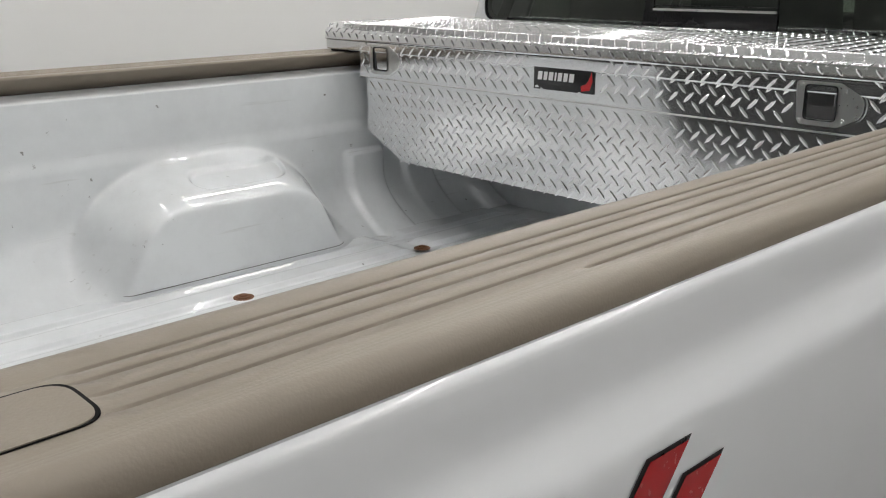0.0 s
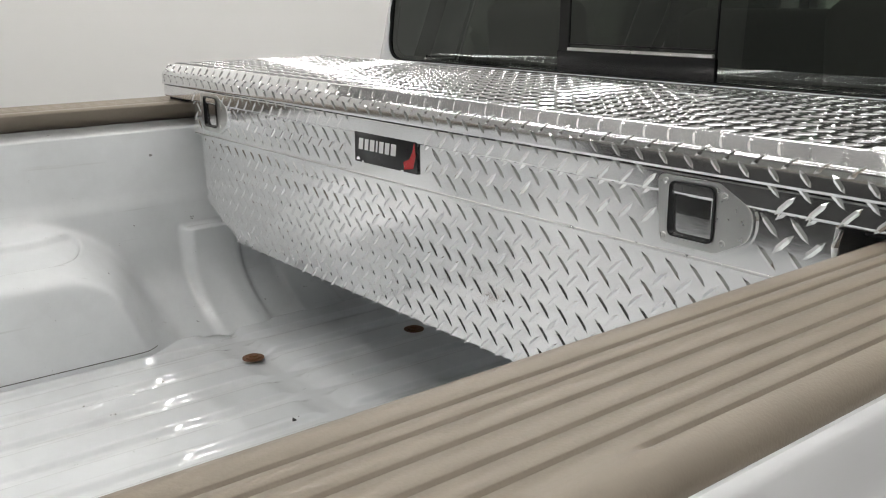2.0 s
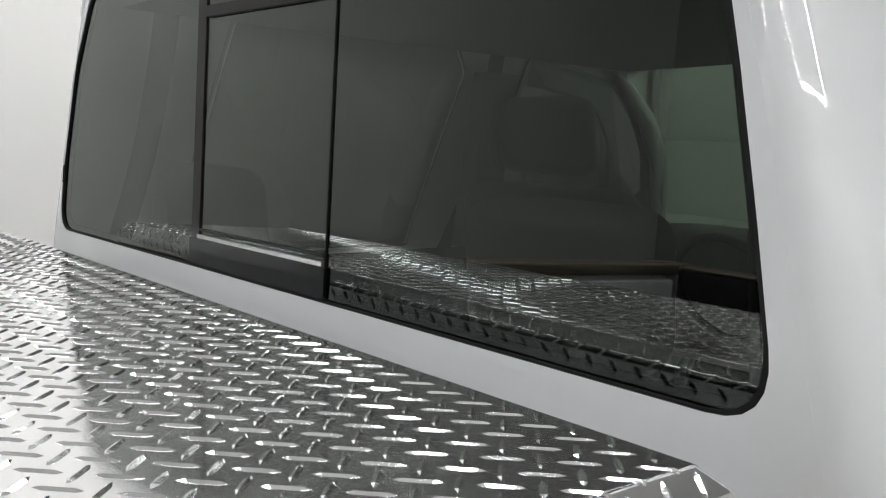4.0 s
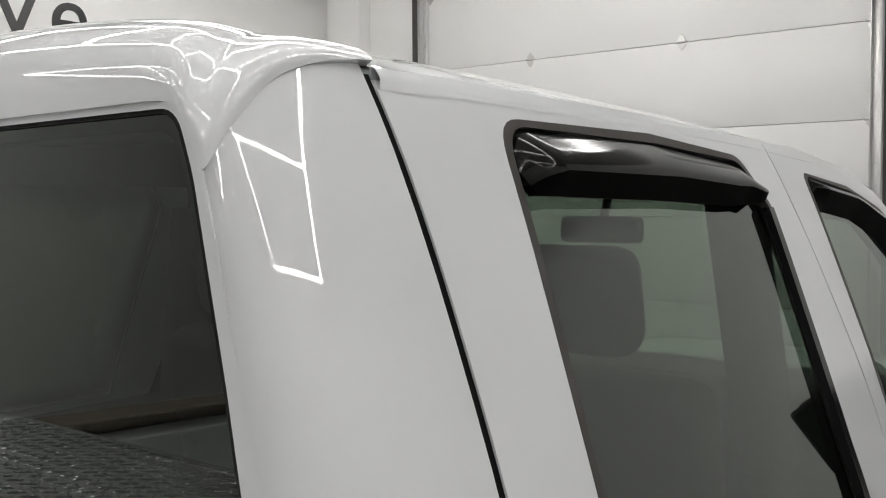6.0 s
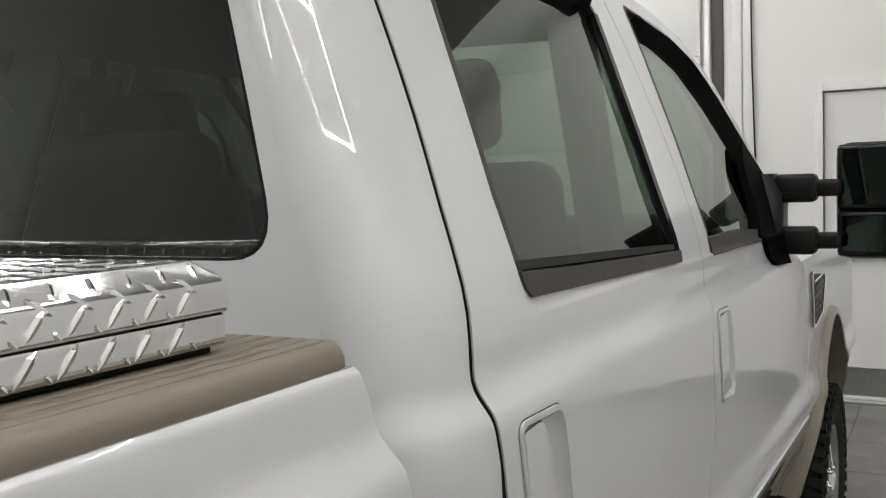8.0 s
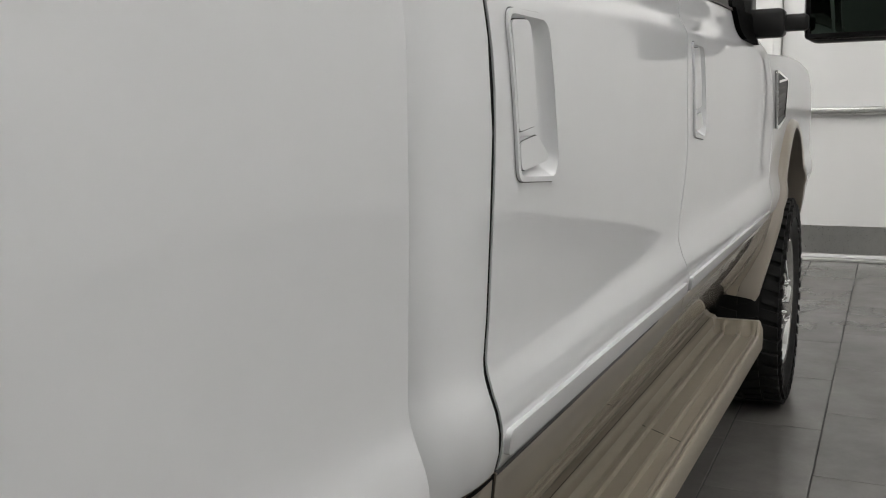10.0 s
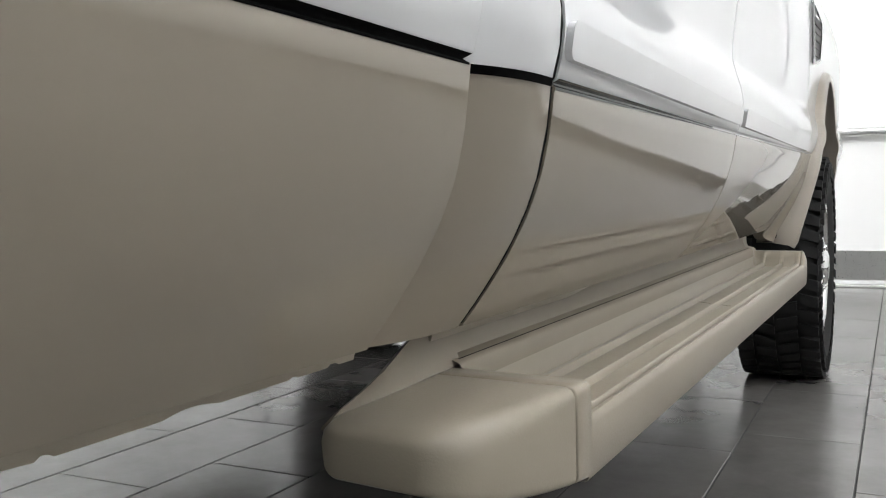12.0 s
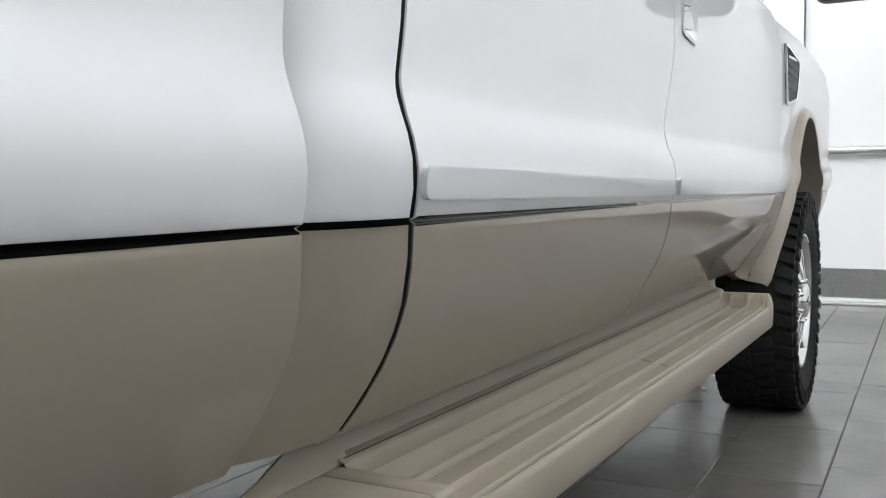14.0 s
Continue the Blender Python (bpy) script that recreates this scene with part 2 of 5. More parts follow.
# ---------------------------------------------------------------- mesh helpers
def part(name, bm, material, parent=None, label="", smooth=True):
    me = bpy.data.meshes.new(name)
    bm.normal_update()
    for f in bm.faces:
        f.smooth = smooth
    bm.to_mesh(me)
    bm.free()
    me.materials.append(material)
    ob = new(name, me)
    if parent is not None:
        ob.parent = parent
    if label:
        tagged(ob, label)
    return ob


def thing(name, label, category, at=(0, 0, 0), group="", kind=""):
    ob = new(name)
    ob.empty_display_size = 0.05
    ob.location = at
    return tagged(ob, label, category, group, kind)


def sharpen(bm, degrees=35):
    lim = radians(degrees)
    bm.normal_update()
    for e in bm.edges:
        if len(e.link_faces) != 2 or e.calc_face_angle(0) > lim:
            e.smooth = False


def box(x0, x1, y0, y1, z0, z1, bevel=0.0, segments=2, bm=None):
    bm = bm or bmesh.new()
    vs = [bm.verts.new(p) for p in ((x0, y0, z0), (x1, y0, z0), (x1, y1, z0), (x0, y1, z0),
                                    (x0, y0, z1), (x1, y0, z1), (x1, y1, z1), (x0, y1, z1))]
    faces = [bm.faces.new([vs[i] for i in f]) for f in ((3, 2, 1, 0), (4, 5, 6, 7), (0, 1, 5, 4), (1, 2, 6, 5), (2, 3, 7, 6), (3, 0, 4, 7))]
    if bevel:
        edges = list({e for f in faces for e in f.edges})
        bmesh.ops.bevel(bm, geom=edges, offset=bevel, segments=segments, affect="EDGES", profile=0.5)
    sharpen(bm, 50)
    return bm


def grid(rows, closed=False, bm=None):
    """Quads over rows of points of equal length."""
    bm = bm or bmesh.new()
    vs = [[bm.verts.new(p) for p in row] for row in rows]
    n = len(vs[0])
    for a, b in zip(vs, vs[1:]):
        for i in range(n if closed else n - 1):
            j = (i + 1) % n
            bm.faces.new((a[i], a[j], b[j], b[i]))
    return bm


def capped(rows, bm=None):
    """A closed loft with both ends filled."""
    bm = grid(rows, True, bm)
    bm.verts.ensure_lookup_table()
    n = len(rows[0])
    total = len(bm.verts)
    first = [bm.verts[i] for i in range(total - n * len(rows), total - n * len(rows) + n)]
    last = [bm.verts[i] for i in range(total - n, total)]
    bm.faces.new(first[::-1])
    bm.faces.new(last)
    bmesh.ops.recalc_face_normals(bm, faces=bm.faces[:])
    return bm


def tube(points, r, sides=10, bm=None, flat=1.0):
    """A round bar along points."""
    pts = [Vector(p) for p in points]
    rows = []
    up = Vector((0, 0, 1))
    for i, p in enumerate(pts):
        d = (pts[min(i + 1, len(pts) - 1)] - pts[max(i - 1, 0)]).normalized()
        a = d.cross(up)
        if a.length < 1e-3:
            a = d.cross(Vector((0, 1, 0)))
        a.normalize()
        b = d.cross(a).normalized()
        rad = r[i] if isinstance(r, (list, tuple)) else r
        rows.append([p + rad * (math.cos(t) * a + flat * math.sin(t) * b) for t in [2 * math.pi * k / sides for k in range(sides)]])
    bm = capped(rows, bm)
    sharpen(bm, 50)
    return bm


def lathe_x(profile, cy, cz, sides=48, bm=None, closed=False):
    """Turns (x, radius) points about the line y = cy, z = cz."""
    rows = []
    for k in range(sides + 1):
        t = 2 * math.pi * k / sides
        rows.append([(x, cy + r * math.cos(t), cz + r * math.sin(t)) for x, r in profile])
    bm = grid(rows, closed, bm)
    bmesh.ops.remove_doubles(bm, verts=bm.verts[:], dist=1e-5)
    bmesh.ops.recalc_face_normals(bm, faces=bm.faces[:])
    return bm


def rounded(points, radius, steps=6):
    """A closed outline with rounded corners; a point may bring its own radius as third number."""
    out = []
    n = len(points)
    for i in range(n):
        p = Vector(points[i][:2])
        r = points[i][2] if len(points[i]) > 2 else radius
        a, b = Vector(points[i - 1][:2]) - p, Vector(points[(i + 1) % n][:2]) - p
        if r <= 0:
            out.append(tuple(p))
            continue
        half = a.angle(b) / 2
        d = min(r / max(math.tan(half), 0.05), 0.45 * a.length, 0.45 * b.length)
        s, e = p + a.normalized() * d, p + b.normalized() * d
        for k in range(steps + 1):
            u = k / steps
            out.append(tuple((1 - u) ** 2 * s + 2 * u * (1 - u) * p + u * u * e))
    return out


def fill_loops(loops, to3d):
    """One flat sheet with holes, from closed outlines in two numbers."""
    bm = bmesh.new()
    edges = []
    for loop in loops:
        vs = [bm.verts.new(to3d(*p)) for p in loop]
        edges += [bm.edges.new((vs[i], vs[(i + 1) % len(vs)])) for i in range(len(vs))]
    bmesh.ops.triangle_fill(bm, use_beauty=True, use_dissolve=False, edges=edges)
    return bm


def rim(bm, move):
    """Gives an open sheet its thickness along its borders."""
    border = [e for e in bm.edges if len(e.link_faces) == 1]
    for e in border:
        e.smooth = False
    made = bmesh.ops.extrude_edge_only(bm, edges=border)["geom"]
    for v in made:
        if isinstance(v, bmesh.types.BMVert):
            v.co = move(v.co)
    for v in made:
        if isinstance(v, bmesh.types.BMEdge):
            v.smooth = False


def hermite(xs, ys):
    """A smooth curve through knots."""
    xs, ys = np.array(xs, float), np.array(ys, float)
    d = np.gradient(ys, xs)

    def f(x):
        x = min(max(x, xs[0]), xs[-1])
        i = int(min(max(np.searchsorted(xs, x) - 1, 0), len(xs) - 2))
        h = xs[i + 1] - xs[i]
        u = (x - xs[i]) / h
        return float((2 * u**3 - 3 * u**2 + 1) * ys[i] + (u**3 - 2 * u**2 + u) * h * d[i]
                     + (3 * u**2 - 2 * u**3) * ys[i + 1] + (u**3 - u**2) * h * d[i + 1])
    return f


def smoothstep(a, b, x):
    u = min(max((x - a) / (b - a), 0.0), 1.0)
    return u * u * (3 - 2 * u)


# ---------------------------------------------------------------- the truck's side section
SIDE_Z = [0.555, 0.577, 0.62, 0.67, 0.72, 0.775, 0.800, 0.83, 0.86, 0.89, 0.915, 0.938, 0.948, 1.00, 1.15, 1.25, 1.325, 1.344, 1.352, 1.384, 1.392, 1.43, 1.47, 1.60, 1.80, 1.95, 2.03, 2.09]
SIDE_X = [0.887, 0.903, 0.932, 0.962, 0.986, 1.0035, 1.009, 1.020, 1.027, 1.0265, 1.0205, 1.0145, 1.0132, 1.0128, 1.0162, 1.0158, 1.0122, 1.0104, 1.0084, 0.9912, 0.9886, 0.985, 0.979, 0.935, 0.862, 0.805, 0.772, 0.744]
section = hermite(SIDE_Z, SIDE_X)


def side_x(y, z):
    groove = 0.007 * max(0.0, 1 - abs(z - 0.8085) / 0.0034)
    return section(z) + 0.012 * max(0.0, y - 0.25) * (1 if z < 1.45 else 0.6) - groove


LEVELS = sorted(set([0.57, 0.59, 0.61, 0.64, 0.67, 0.70, 0.73, 0.76, 0.785, 0.8045, 0.8055, 0.8085, 0.8115, 0.8125, 0.83, 0.845, 0.86, 0.875, 0.89, 0.903, 0.915, 0.928, 0.935, 0.940, 0.944, 0.948, 0.953,
                     0.97, 1.0, 1.05, 1.1, 1.15, 1.2, 1.25, 1.29, 1.315, 1.33, 1.338, 1.344, 1.348, 1.352, 1.358, 1.368, 1.378, 1.384, 1.388, 1.392, 1.398, 1.41, 1.425, 1.432, 1.438, 1.443, 1.447, 1.450, 1.47, 1.50,
                     1.55, 1.6, 1.65, 1.7, 1.75, 1.8, 1.85, 1.9, 1.94, 1.97, 2.0, 2.03, 2.05, 2.07]))


def skin(loops, side=1, thick=0.02, offset=0.0, xf=None, ys=(), more=()):
    """A curved sheet of body side from outlines in (y, z), with its edge turned in."""
    xf = xf or side_x
    bm = fill_loops(loops, lambda y, z: (0, y, z))
    zs = [p[1] for p in loops[0]]
    for z in sorted(set(LEVELS) | set(more)):
        if min(zs) + 0.001 < z < max(zs) - 0.001:
            bmesh.ops.bisect_plane(bm, geom=bm.verts[:] + bm.edges[:] + bm.faces[:], dist=1e-6, plane_co=(0, 0, z), plane_no=(0, 0, 1))
    for y in ys:
        bmesh.ops.bisect_plane(bm, geom=bm.verts[:] + bm.edges[:] + bm.faces[:], dist=1e-6, plane_co=(0, y, 0), plane_no=(0, 1, 0))
    for v in bm.verts:
        v.co.x = side * (xf(v.co.y, v.co.z) + offset)
    bmesh.ops.recalc_face_normals(bm, faces=bm.faces[:])
    bm.normal_update()
    if sum(f.normal.x * f.calc_area() for f in bm.faces) * side < 0:
        bmesh.ops.reverse_faces(bm, faces=bm.faces[:])
    if thick:
        rim(bm, lambda c: Vector((c.x - side * thick, c.y, c.z)))
    return bm


REAR_GAP = hermite([0.55, 0.65, 0.80, 0.87, 0.92, 1.0, 1.1, 1.28, 1.355, 1.385, 1.49, 1.59, 1.73, 1.85, 1.99, 2.09],
                   [0.258, 0.270, 0.238, 0.216, 0.207, 0.222, 0.232, 0.242, 0.232, 0.226, 0.237, 0.252, 0.268, 0.272, 0.270, 0.262])
MID_GAP = hermite([0.55, 0.66, 0.79, 0.87, 0.915, 0.96, 1.06, 1.30, 1.42, 1.63, 1.85, 2.09],
                  [1.262, 1.275, 1.245, 1.200, 1.165, 1.175, 1.225, 1.230, 1.275, 1.322, 1.305, 1.255])
FRONT_GAP = hermite([0.55, 0.75, 0.90, 1.0, 1.20, 1.34], [2.44, 2.46, 2.49, 2.54, 2.54, 2.43])
BED_EDGE = hermite([0.55, 0.62, 0.69, 0.76, 0.81, 0.885, 0.935, 1.0, 1.2, 1.345, 1.365, 1.39, 1.42, 1.462],
                   [0.062, 0.075, 0.078, 0.064, 0.050, 0.035, 0.029, 0.033, 0.040, 0.042, 0.036, 0.026, 0.020, 0.004])


def edge_line(f, z0, z1, shift=0.0, n=26):
    return [(f(z0 + (z1 - z0) * i / n) + shift, z0 + (z1 - z0) * i / n) for i in range(n + 1)]


# ---------------------------------------------------------------- the pickup truck
truck = thing("pickup_truck", "white and tan crew-cab pickup truck parked on dark tiles", "pickup truck")


# bed sides
def bed_side(side):
    outline = edge_line(BED_EDGE, 0.580, 1.4525) + [(-2.25, 1.4525), (-2.25, 0.60)]
    arch = [(-0.90 + 0.50 * math.cos(a), 0.42 + 0.66 * math.sin(a)) for a in [math.pi * (1.02 - 1.04 * k / 24) + 0 for k in range(25)]]
    arch = [p for p in arch if p[1] > 0.61]
    body = outline + [(arch[0][0], 0.60)] + arch + [(arch[-1][0], 0.586)]
    def round_top(y, z):
        return side_x(y, z) - 0.006 * (1 - math.sqrt(max(0.0, 1 - max(0.0, (z - 1.444) / 0.0087) ** 2)))
    return part("bed_side", skin([body], side, 0.03, xf=round_top), PAINT, truck, "glossy white bed side over tan lower body")


for s in (1, -1):
    bed_side(s)
    flange = [[(s * (0.880 - 0.008 * u), y, 0.592 - 0.028 * u + (u > 0.9) * max(0.0, 0.007 * noise.noise((y * 14, 3, 1)) - 0.001 + 0.003 * (noise.noise((y * 50, 7, 1)) > 0.25))) for u in (0, 0.4, 1)]
              for y in np.linspace(-0.40, 0.10, 110)]
    bm = grid(flange)
    rim(bm, lambda c: Vector((c.x - s * 0.004, c.y, c.z + 0.001)))
    part("bed_flange", bm, STEP, truck, "ragged tan lower flange with chipped edge")


# bed rail caps
GROOVES = ((0.843, -2.010), (0.860, -2.010), (0.883, -2.010), (0.908, -2.010), (0.930, -1.634), (0.951, -1.040))


def cap_section(y):
    """(x, z) across a rail cap, from its undercut inner foot over the grooved top to its outer foot."""
    pts = [(0.888, 1.4265), (0.878, 1.4268), (0.8180, 1.4685), (0.8178, 1.4712), (0.8200, 1.4738), (0.826, 1.4750)]
    fan = 0.0145 * min(max((-0.85 - y) / 1.15, 0.0), 1.0)
    for gx, start in GROOVES:
        gx, d = gx + fan * (gx < 0.94), 0.0042 * smoothstep(start - 0.012, start + 0.010, y)
        pts += [(gx - 0.0030, 1.4755), (gx - 0.0024, 1.4754 - 0.15 * d), (gx - 0.0014, 1.4755 - 0.8 * d), (gx, 1.4755 - d), (gx + 0.0014, 1.4755 - 0.8 * d), (gx + 0.0024, 1.4754 - 0.15 * d), (gx + 0.0030, 1.4755)]
    pts += [(0.9585, 1.4750), (0.9640, 1.4732), (0.9688, 1.4698), (0.9722, 1.4650), (0.9740, 1.4592), (0.9743, 1.4532), (0.9730, 1.4482), (0.9690, 1.4456), (0.962, 1.4446)]
    return pts


def rail_cap(side):
    rows = []
    ys = [-2.27, -2.26, -2.02, -2.008, -2.000, -1.99] + list(np.linspace(-1.9, -1.66, 5)) + [-1.646, -1.640, -1.632, -1.624, -1.60] + list(np.linspace(-1.5, -1.06, 8)) + [-1.052, -1.045, -1.038, -1.030] + list(np.linspace(-1.0, -0.10, 14)) + [-0.05, -0.018, -0.006, 0.004, 0.012, 0.018, 0.022, 0.0245, 0.025]
    for y in ys:
        inset = 0.034 * (1 - math.sqrt(max(0.0, 1 - max(0.0, (y + 0.012) / 0.037) ** 2)))
        drop = 0.012 * max(0.0, (y - 0.008) / 0.017) ** 2 if y > 0.008 else 0
        rows.append([(side * (x if x < 0.9 else x - inset * (x - 0.9) / 0.066), y, z - drop * (1 if z > 1.46 else 0)) for x, z in cap_section(y)])
    bm = grid(rows)
    bmesh.ops.recalc_face_normals(bm, faces=bm.faces[:])
    sharpen(bm, 55)
    cap = part("rail_cap", bm, CAP, truck, "tan ribbed plastic bed rail cap")
    nose = [[(x, y, z) for x, y, z in rows[-1]], [(x, 0.012, 1.44) for x, y, z in rows[-1]]]
    part("cap_nose", grid(nose), CAP, cap)
    # stake pocket cover near the tail
    for grow, mat, dz, name in ((1.0, DARKHOLE, 0.0006, "pocket_seam"), (0.0, CAP, 0.0013, "pocket_cover")):
        loop = rounded([(0.868 - 0.003 * grow, -2.255 - 0.002 * grow), (0.932 + 0.0008 * grow, -2.255 - 0.002 * grow), (0.929 + 0.0008 * grow, -2.024 + 0.0028 * grow), (0.868 - 0.003 * grow, -2.024 + 0.0028 * grow)], 0.020, 7)
        bm = fill_loops([loop], lambda x, y: (side * x, y, 1.4758 + dz))
        rim(bm, lambda c: Vector((c.x, c.y, c.z - 0.004)))
        part(name, bm, mat, cap)
    return cap


for s in (1, -1):
    rail_cap(s)


# bed inside
def bed_wall_x(y, z):
    """How far the inner bed side stands in from the rail at (y, z)."""
    fillet = max(0.0, 1 - (z - 0.962) / 0.17)
    base = -0.805 - 0.060 * smoothstep(1.416, 1.430, z) + 0.165 * fillet ** 2.2 + 0.006 * smoothstep(1.285, 1.245, z)
    # the wheel house: a sloping-ended box with wide round corners
    ends = 0.85 * max(y + 0.655 + 0.40 * (z - 1.0), -1.435 + 0.52 * (z - 1.0) - y)
    top, curve = z - 1.243, 0.150
    far = math.hypot(max(0.0, ends + curve), max(0.0, top + curve)) + min(0.0, max(ends, top) + curve) - curve
    q = (far + 0.080) / 0.080
    bulge = 0.5 * (1 + math.sqrt((q - 1) ** 2 + 0.010) - math.sqrt(q * q + 0.010))
    house = -0.592 - 0.10 * max(0.0, z - 0.99) ** 1.3
    x = base + (max(house, base) - base) * bulge
    post = smoothstep(-0.572, -0.552, y) * (1 - smoothstep(-0.440, -0.420, y)) + 0.7 * smoothstep(-0.352, -0.335, y) * (1 - smoothstep(-0.240, -0.220, y))
    x += 0.022 * post * (1 - smoothstep(1.180, 1.196, z)) * (1 - bulge)
    tail = 0.05 * smoothstep(-1.66, -1.74, y) * (1 - smoothstep(1.14, 1.20, z))
    return x + tail


def bed_slot(y, z):
    """The pill-shaped hollow pressed into the shoulder of the wheel house."""
    reach = max(0.0, abs(y + 0.965) - 0.110)
    return 1 - smoothstep(0.013, 0.019, math.hypot(0.42 * reach, z - 1.203))


ys = np.concatenate([np.linspace(-2.12, -1.52, 22), np.linspace(-1.515, -0.60, 180), np.linspace(-0.595, -0.02, 80)])
zs = np.concatenate([np.linspace(0.966, 1.06, 16), np.linspace(1.064, 1.15, 24), np.linspace(1.1515, 1.265, 76), np.linspace(1.27, 1.34, 14), np.linspace(1.36, 1.40, 3), np.linspace(1.404, 1.430, 12)])
for s in (1, -1):
    part("bed_inner_side", grid([[(-s * (bed_wall_x(y, z) - 0.004 * bed_slot(y, z)), y, z - 0.011 * bed_slot(y, z)) for z in zs] for y in ys]), BED, truck,
         "glossy pale grey inner bed side with wheel house")
    part("bed_rail_underside", grid([[(s * 0.862, y, 1.4295) for y in (-2.2, 0.0)], [(s * 0.955, y, 1.4295) for y in (-2.2, 0.0)]]), BED, truck)


def floor_z(x, y):
    u = (x / 0.112) % 1.0
    ridge = smoothstep(0.11, 0.21, u) * (1 - smoothstep(0.79, 0.89, u))
    fade = smoothstep(0.76, 0.66, abs(x)) * smoothstep(-2.10, -2.02, y) * (1 - smoothstep(-0.16, -0.08, y))
    cross = 0.0018 * math.exp(-((y + 0.575) / 0.05) ** 2)
    return 0.962 + 0.011 * ridge * fade * (1 - smoothstep(-0.625, -0.590, y) * (1 - smoothstep(-0.545, -0.520, y))) + cross


xs = np.arange(-0.78, 0.7801, 0.004)
ysf = np.concatenate([np.linspace(-2.2, -0.75, 24), np.linspace(-0.72, -0.42, 18), np.linspace(-0.38, -0.01, 12)])
part("bed_floor", grid([[(x, y, floor_z(x, y)) for x in xs] for y in ysf]), BED, truck, "corrugated pale grey bed floor, scuffed and stained")
bulk = [[(x, -0.006 - 0.012 * smoothstep(0.3, 0.5, abs(((x / 0.2) % 1) - 0.5)), z) for x in np.linspace(-0.82, 0.82, 84)] for z in (0.96, 1.0, 1.2, 1.38, 1.44)]
part("bed_front_panel", grid(bulk), BED, truck)
bm = box(-0.80, 0.80, -0.03, 0.0, 1.40, 1.455, 0.006)
part("bed_front_rail", bm, PAINT, truck)
for bx, by, r in ((-0.445, -0.580, 0.017), (-0.436, -1.146, 0.018), (-0.37, -0.215, 0.017), (0.42, -0.580, 0.017), (0.42, -1.146, 0.017)):
    z = 0.9725
    prof = [(0.0, r * 1.35), (0.0015, r * 1.35), (0.0020, r * 0.95), (0.0045, r * 0.95), (0.0050, r * 0.55), (0.0075, r * 0.50), (0.0080, 0.0004)]
    rows = [[(bx + rr * math.cos(t), by + rr * math.sin(t), z + h) for h, rr in prof] for t in [2 * math.pi * k / 20 for k in range(21)]]
    bm = grid(rows)
    sharpen(bm, 30)
    part("bed_bolt", bm, RUST, truck, "rusted bed bolt with washer")
part("bed_plug", lathe_x([(0, 0.0), (0.004, 0.008)], 0, 0, 12), BLACK, truck).matrix_basis = pose(-0.137, -0.66, 0.974, 0, 90, 0)
seam = [(-0.72, -0.02, 0.969), (-0.69, -0.20, 0.9695), (-0.66, -0.42, 0.970)]
part("bed_seam", tube(seam, 0.004, 6), DARKHOLE, truck)
for s in (1, -1):
    joint = [(-s * (bed_wall_x(y, 0.984) + 0.0002), y, 0.984) for y in np.linspace(-1.36, -0.72, 50)]
    part("floor_joint", tube(joint, 0.0009, 5), SEAL, truck)

# tailgate, shut, with a dark liner
gate = part("tailgate", box(-0.79, 0.79, -2.24, -2.135, 0.90, 1.462, 0.014, 3), PAINT, truck, "white tailgate with black inner liner, shut")
part("tailgate_liner", box(-0.785, 0.785, -2.134, -2.118, 0.975, 1.458, 0.006), BLACK, gate, "black plastic tailgate liner")
part("tailgate_cap", box(-0.785, 0.785, -2.245, -2.118, 1.4625, 1.474, 0.005), CAP, gate)

for s in (1, -1):
    part("tail_light", box(min(s * 0.90, s * 0.985), max(s * 0.90, s * 0.985), -2.29, -2.253, 1.00, 1.38, 0.012), RED, truck, "red tail light")
    part("bed_rear_post", box(min(s * 0.80, s * 0.90), max(s * 0.80, s * 0.90), -2.27, -2.22, 0.62, 1.43, 0.008), PAINT, truck)
part("rear_bumper", box(-0.98, 0.98, -2.50, -2.32, 0.58, 0.76, 0.03, 3), CHROME, truck, "chrome rear bumper")


# red slashes of the bed decal
for ty, tz in ((-1.591, 1.336), (-1.541, 1.305)):
    for mat, off, g in ((DECALBLACK, 0.0012, 0.0035), (RED, 0.0022, 0.0)):
        pts = [(ty + g * 1.6, tz + g), (ty - 0.054 - g, tz + g), (ty - 0.174 - g * 1.6, tz - 0.115 - g), (ty - 0.128 + g, tz - 0.125 - g)]
        part("decal_slash", skin([pts], 1, 0.0, off), mat, truck, "red vinyl slash decal edged in black" if mat is RED else "")


# cab back and corners
def back_y(z):
    return 0.070 + 0.03 * max(0.0, z - 1.54)


def corner_r(z):
    return 0.085 - 0.055 * min(max((z - 1.45) / 0.6, 0.0), 1.0)


def back_edge(side, z):
    return side * (section(z) - corner_r(z))


def droop_z(y):
    """Height of the roof's drooping rear edge over the corner panel."""
    return float(np.interp(y, DROOP_Y, DROOP_Z))


